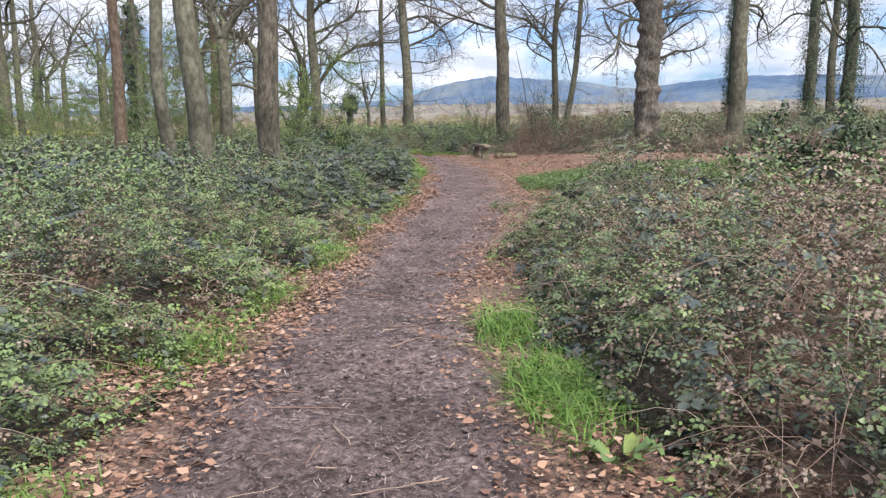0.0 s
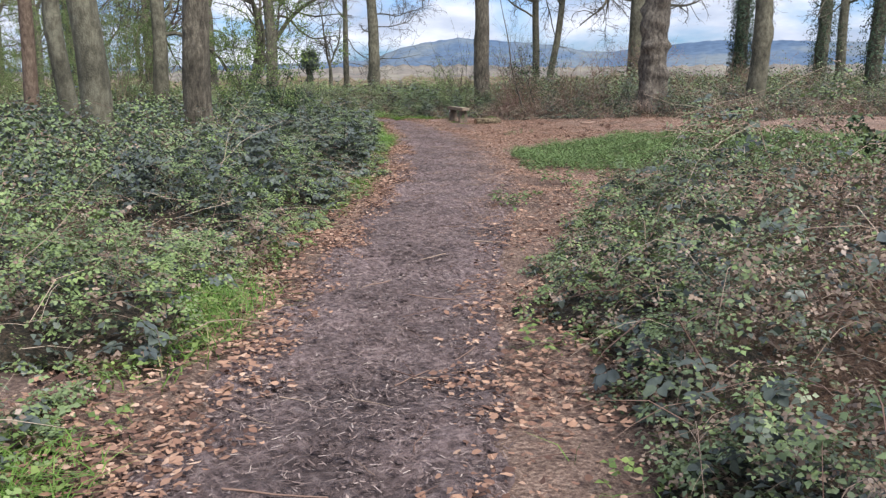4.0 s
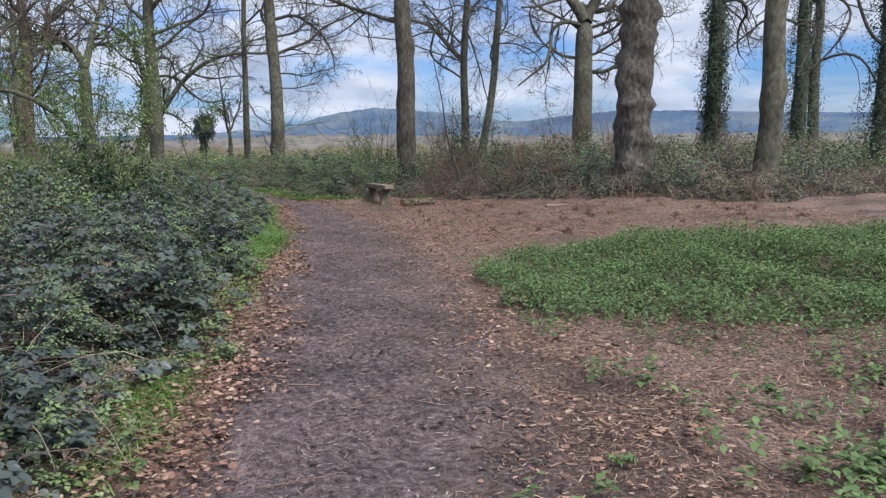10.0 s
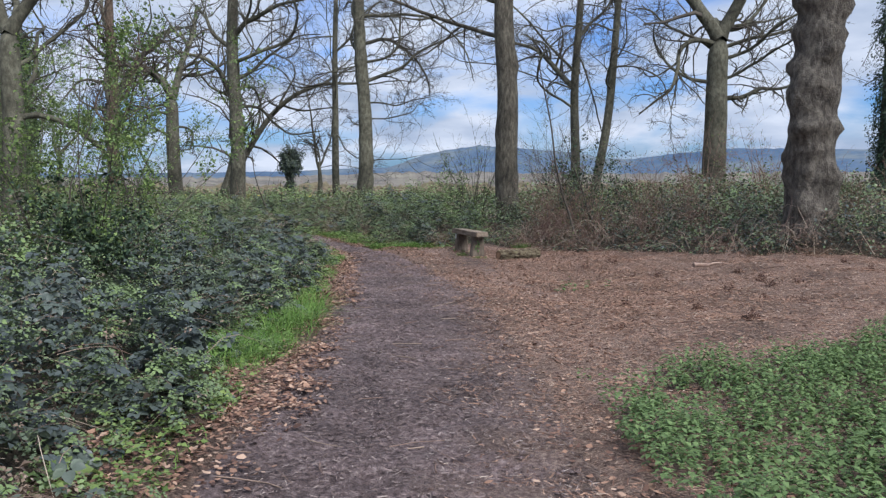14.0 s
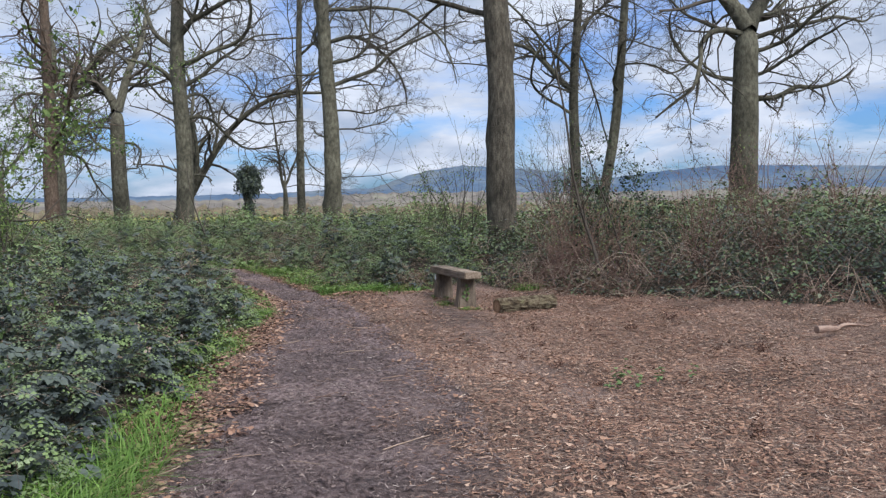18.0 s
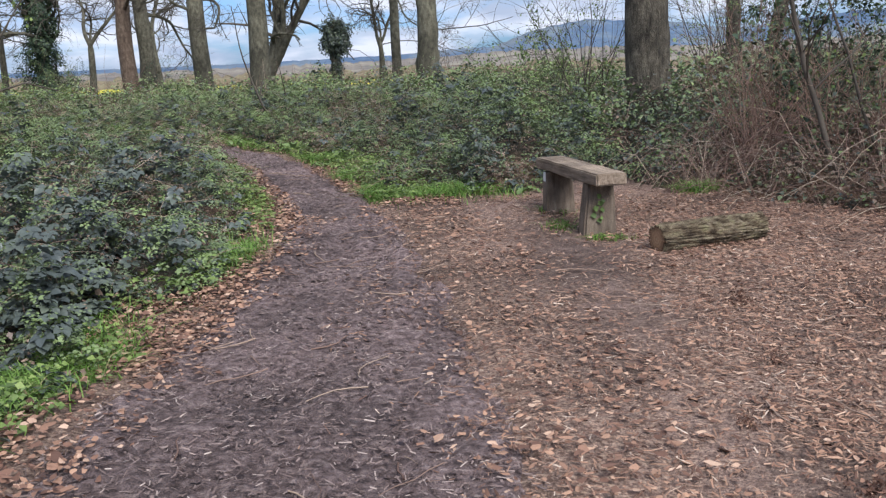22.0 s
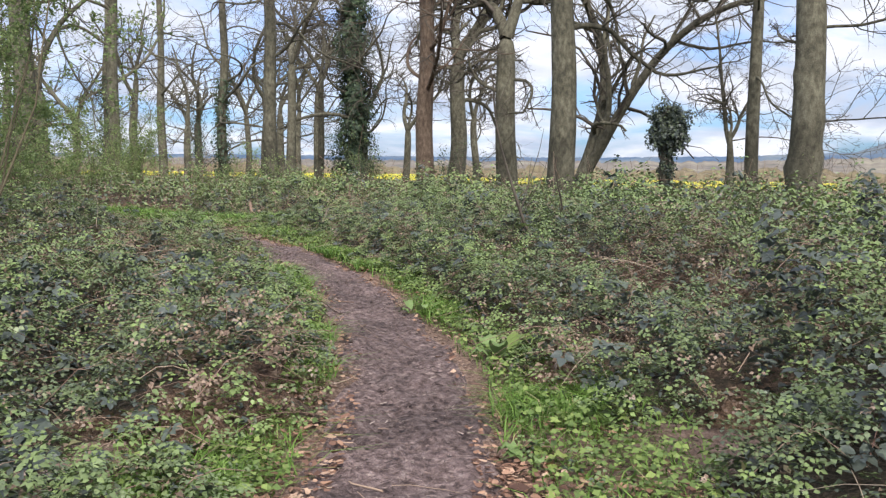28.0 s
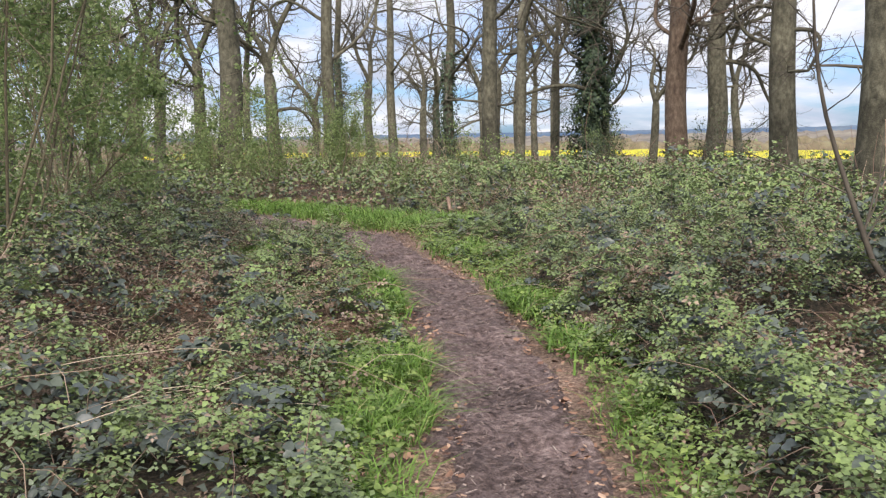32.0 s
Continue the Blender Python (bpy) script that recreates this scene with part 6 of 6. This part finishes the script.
def build_leaning_sapling():
    root = tagged(new("sapling"), "bare brown sapling leaning out of the twiggy thicket", "tree", "saplings")
    root.location = (4.15, 36.45, float(lie(4.15, 36.45)))
    r = np.random.default_rng(595)
    P = wander(np.array([[0.0, 0.0, 0.0], [0.5, 0.3, 0.0]]), np.array([[-0.5, 0.08, 1.0], [-0.25, 0.2, 1.0]]), np.array([4.4, 3.0]), 12, 0.07, 0.01, r)
    R = np.stack([np.linspace(0.03, 0.01, 12), np.linspace(0.018, 0.006, 12)])
    Q, S = sprout(P, R, 9, 0.2, 1, (30, 65), 0.15, 0.35, 0.5, r, 5, 0.2, 0.03, 0.004)
    for i in range(2):
        child("stem", mesh_of("stem", *tubes(P[i:i + 1], R[i:i + 1], 7), TWIG, True), root)
    child("crown", mesh_of("crown", *tubes(Q, S, 3), TWIG), root, kind="stuff")


build_leaning_sapling()
build_shrub(1.5, 44.6, 1.9, 3.4, 16, 2400, SHRUBLEAF, 600, "tangled shrub of drooping branches behind the bench", "fallen_crown", 0.06)
build_shrub(4.3, 38.0, 2.6, 1.4, 9, 900, IVY, 601, "dark holly branches beside the oak trunk", "holly_bush", 0.07)


def build_dry_stalks():
    """Long bleached grass stalks lying over the brambles."""
    r = np.random.default_rng(610)
    for cx, cy, n in ((-2.0, 11.6, 26), (-1.9, 13.0, 18), (-2.6, 9.2, 16), (2.3, 11.4, 20), (-2.2, 17.0, 16), (-2.1, 35.6, 14), (-6.6, 42.0, 16), (1.0, 42.6, 18), (-2.2, 44.2, 20), (5.4, 34.9, 40), (9.8, 31.0, 60), (8.9, 31.5, 40), (3.6, 36.6, 40)):
        x, y = cx + r.normal(0, 0.35, n), cy + r.normal(0, 0.3, n)
        z = lie(x, y) + bramble_height(x, y) * 0.9 + 0.05
        P = wander(np.stack([x, y, z], 1), np.stack([*r.normal(0, 1, (2, n)), r.normal(0.15, 0.25, n)], 1), r.uniform(0.35, 1.0, n), 6, 0.13, -0.05, r)
        V, F = tubes(P, r.uniform(0.0015, 0.0035, n)[:, None] * np.linspace(1, 0.6, 6)[None], 3)
        tagged(new("dry_stalks", mesh_of("dry_stalks", V, F, STEM, False, {"tone": np.repeat(r.uniform(0.75, 1, n), 18)})), "bleached dry stalks lying over the brambles", "dry grass", "dry stalks", "stuff")


build_dry_stalks()


def build_withered_weeds():
    """Dark dried weeds standing in the glade's litter."""
    r = np.random.default_rng(630)
    kinds = []
    for k in range(5):
        n = 9 + k
        P = wander(np.stack([*r.normal(0, 0.03, (2, n)), np.full(n, -0.01)], 1), np.stack([*r.normal(0, 0.55, (2, n)), np.ones(n)], 1), r.uniform(0.06, 0.15, n), 4, 0.25, 0, r)
        V, F = tubes(P, np.full((n, 4), 0.0022) * np.linspace(1, 0.6, 4)[None], 3)
        C = P[:, 1:].reshape(-1, 3).repeat(3, 0)
        C = C + r.normal(0, 0.012, C.shape)
        ln = r.uniform(0.015, 0.034, len(C))
        W, G, m = leaflets(C, r.normal(0, 1, C.shape), unit(r.normal(0, 0.6, C.shape) + [0, 0, 1]), ln, ln * 0.6, 0.3, False)
        tone = np.concatenate([np.full(len(V), 0.2), np.repeat(r.uniform(0.0, 0.3, len(C)), m)])
        V, F, _ = join([(V, F), (W, G)])
        kinds.append(mesh_of("withered_weed", V, F, LITTER, False, {"tone": tone}))
    for k in range(64):
        x, y = r.uniform(2.0, 9.5), r.uniform(24.8, 33.5)
        if y > back_edge(x) - 0.5 or y < 24.8 + 0.2 * x or math.hypot(x - 2.55, y - 34.7) < 0.9:
            continue
        ob = tagged(new("withered_weed", kinds[k % 5]), "dark red-brown withered weed tuft standing in leaf litter", "weed", "withered weeds of the glade")
        ob.matrix_world = pose(x, y, float(lie(x, y)), 0, 0, r.uniform(0, 360)) @ Matrix.Scale(r.uniform(0.45, 1.0), 4)


build_withered_weeds()


def build_bench_ivy():
    """A sprig of ivy climbing the bench's near leg."""
    r = np.random.default_rng(620)
    root = tagged(new("ivy_sprig"), "small green ivy sprig climbing the bench leg", "plant")
    gx, gy, a = 1.605, 35.54, radians(111)
    ax, sd = np.array([math.cos(a), math.sin(a), 0]), np.array([-math.sin(a), math.cos(a), 0])
    g = float(lie(gx, gy))
    for k in range(11):
        p = np.array([gx, gy, g]) + ax * (-0.475 + r.normal(0, 0.012)) + sd * r.uniform(-0.06, 0.10) + np.array([0, 0, r.uniform(0.08, 0.30)])
        D = sd * r.normal(0, 1) + np.array([0, 0, r.normal(-0.3, 0.6)]) - ax * 0.25
        ln = r.uniform(0.035, 0.06)
        V, F, m = leaflets(p[None], D[None], (-ax + np.array([0, 0, 0.3]))[None], np.array([ln]), np.array([ln * 0.95]), 0.12, True)
        child("leaf", mesh_of("leaf", V, F, HERB, False, {"tone": np.full(m, r.uniform(0.1, 0.6))}), root)


build_bench_ivy()


def build_docks():
    """Broad-leaved dock and burdock plants by the verge."""
    r = np.random.default_rng(600)
    for x, y, n, size in ((-1.6, 13.6, 7, .22), (-1.15, 20.4, 6, .2), (-1.05, 21.2, 5, .22), (-1.15, 24.4, 8, .22), (-1.35, 31.0, 9, .24), (-1.55, 33.2, 7, .2), (-1.7, 34.0, 6, .26), (1.15, 37.4, 8, .18), (-.35, 39.3, 6, .25), (-2.6, 41.6, 6, .28), (-1.7, 40.0, 5, .22), (.75, 3.6, 7, .2), (1.25, 11.6, 6, .16), (1.5, 15.9, 9, .08), (-4.0, 42.9, 5, .2)):
        root = tagged(new("dock_plant"), "broad-leaved green dock plant at the path's verge", "plant", "dock plants")
        root.location = (x, y, float(lie(x, y)))
        for k in range(n):
            a, rise, ln = k * 2.4 + r.uniform(0, 1), r.uniform(0.35, 1.15), size * r.uniform(0.6, 1.0)
            u, v = np.meshgrid(np.linspace(0, 1, 8), np.linspace(-1, 1, 5), indexing="ij")
            out = ln * (0.35 + u) * (1 - 0.25 * rise * u)
            half = ln * 0.26 * np.sin(np.pi * np.clip(u * 0.93 + 0.07, 0, 1)) ** 0.7
            up = ln * (rise * (u + 0.2) - 0.75 * u * u) + np.abs(v) * half * 0.35 + 0.012 * np.sin(u * 17 + k) * np.abs(v)
            X = out * math.cos(a) - v * half * math.sin(a)
            Y = out * math.sin(a) + v * half * math.cos(a)
            V = np.stack([X, Y, up + 0.02], -1).reshape(-1, 3)
            child("leaf", mesh_of("leaf", V, grid_faces(5, 8), BUDLEAF if k % 3 == 0 else NETTLE, True, {"tone": np.full(40, r.uniform(0.4, 0.9))}), root)


build_docks()
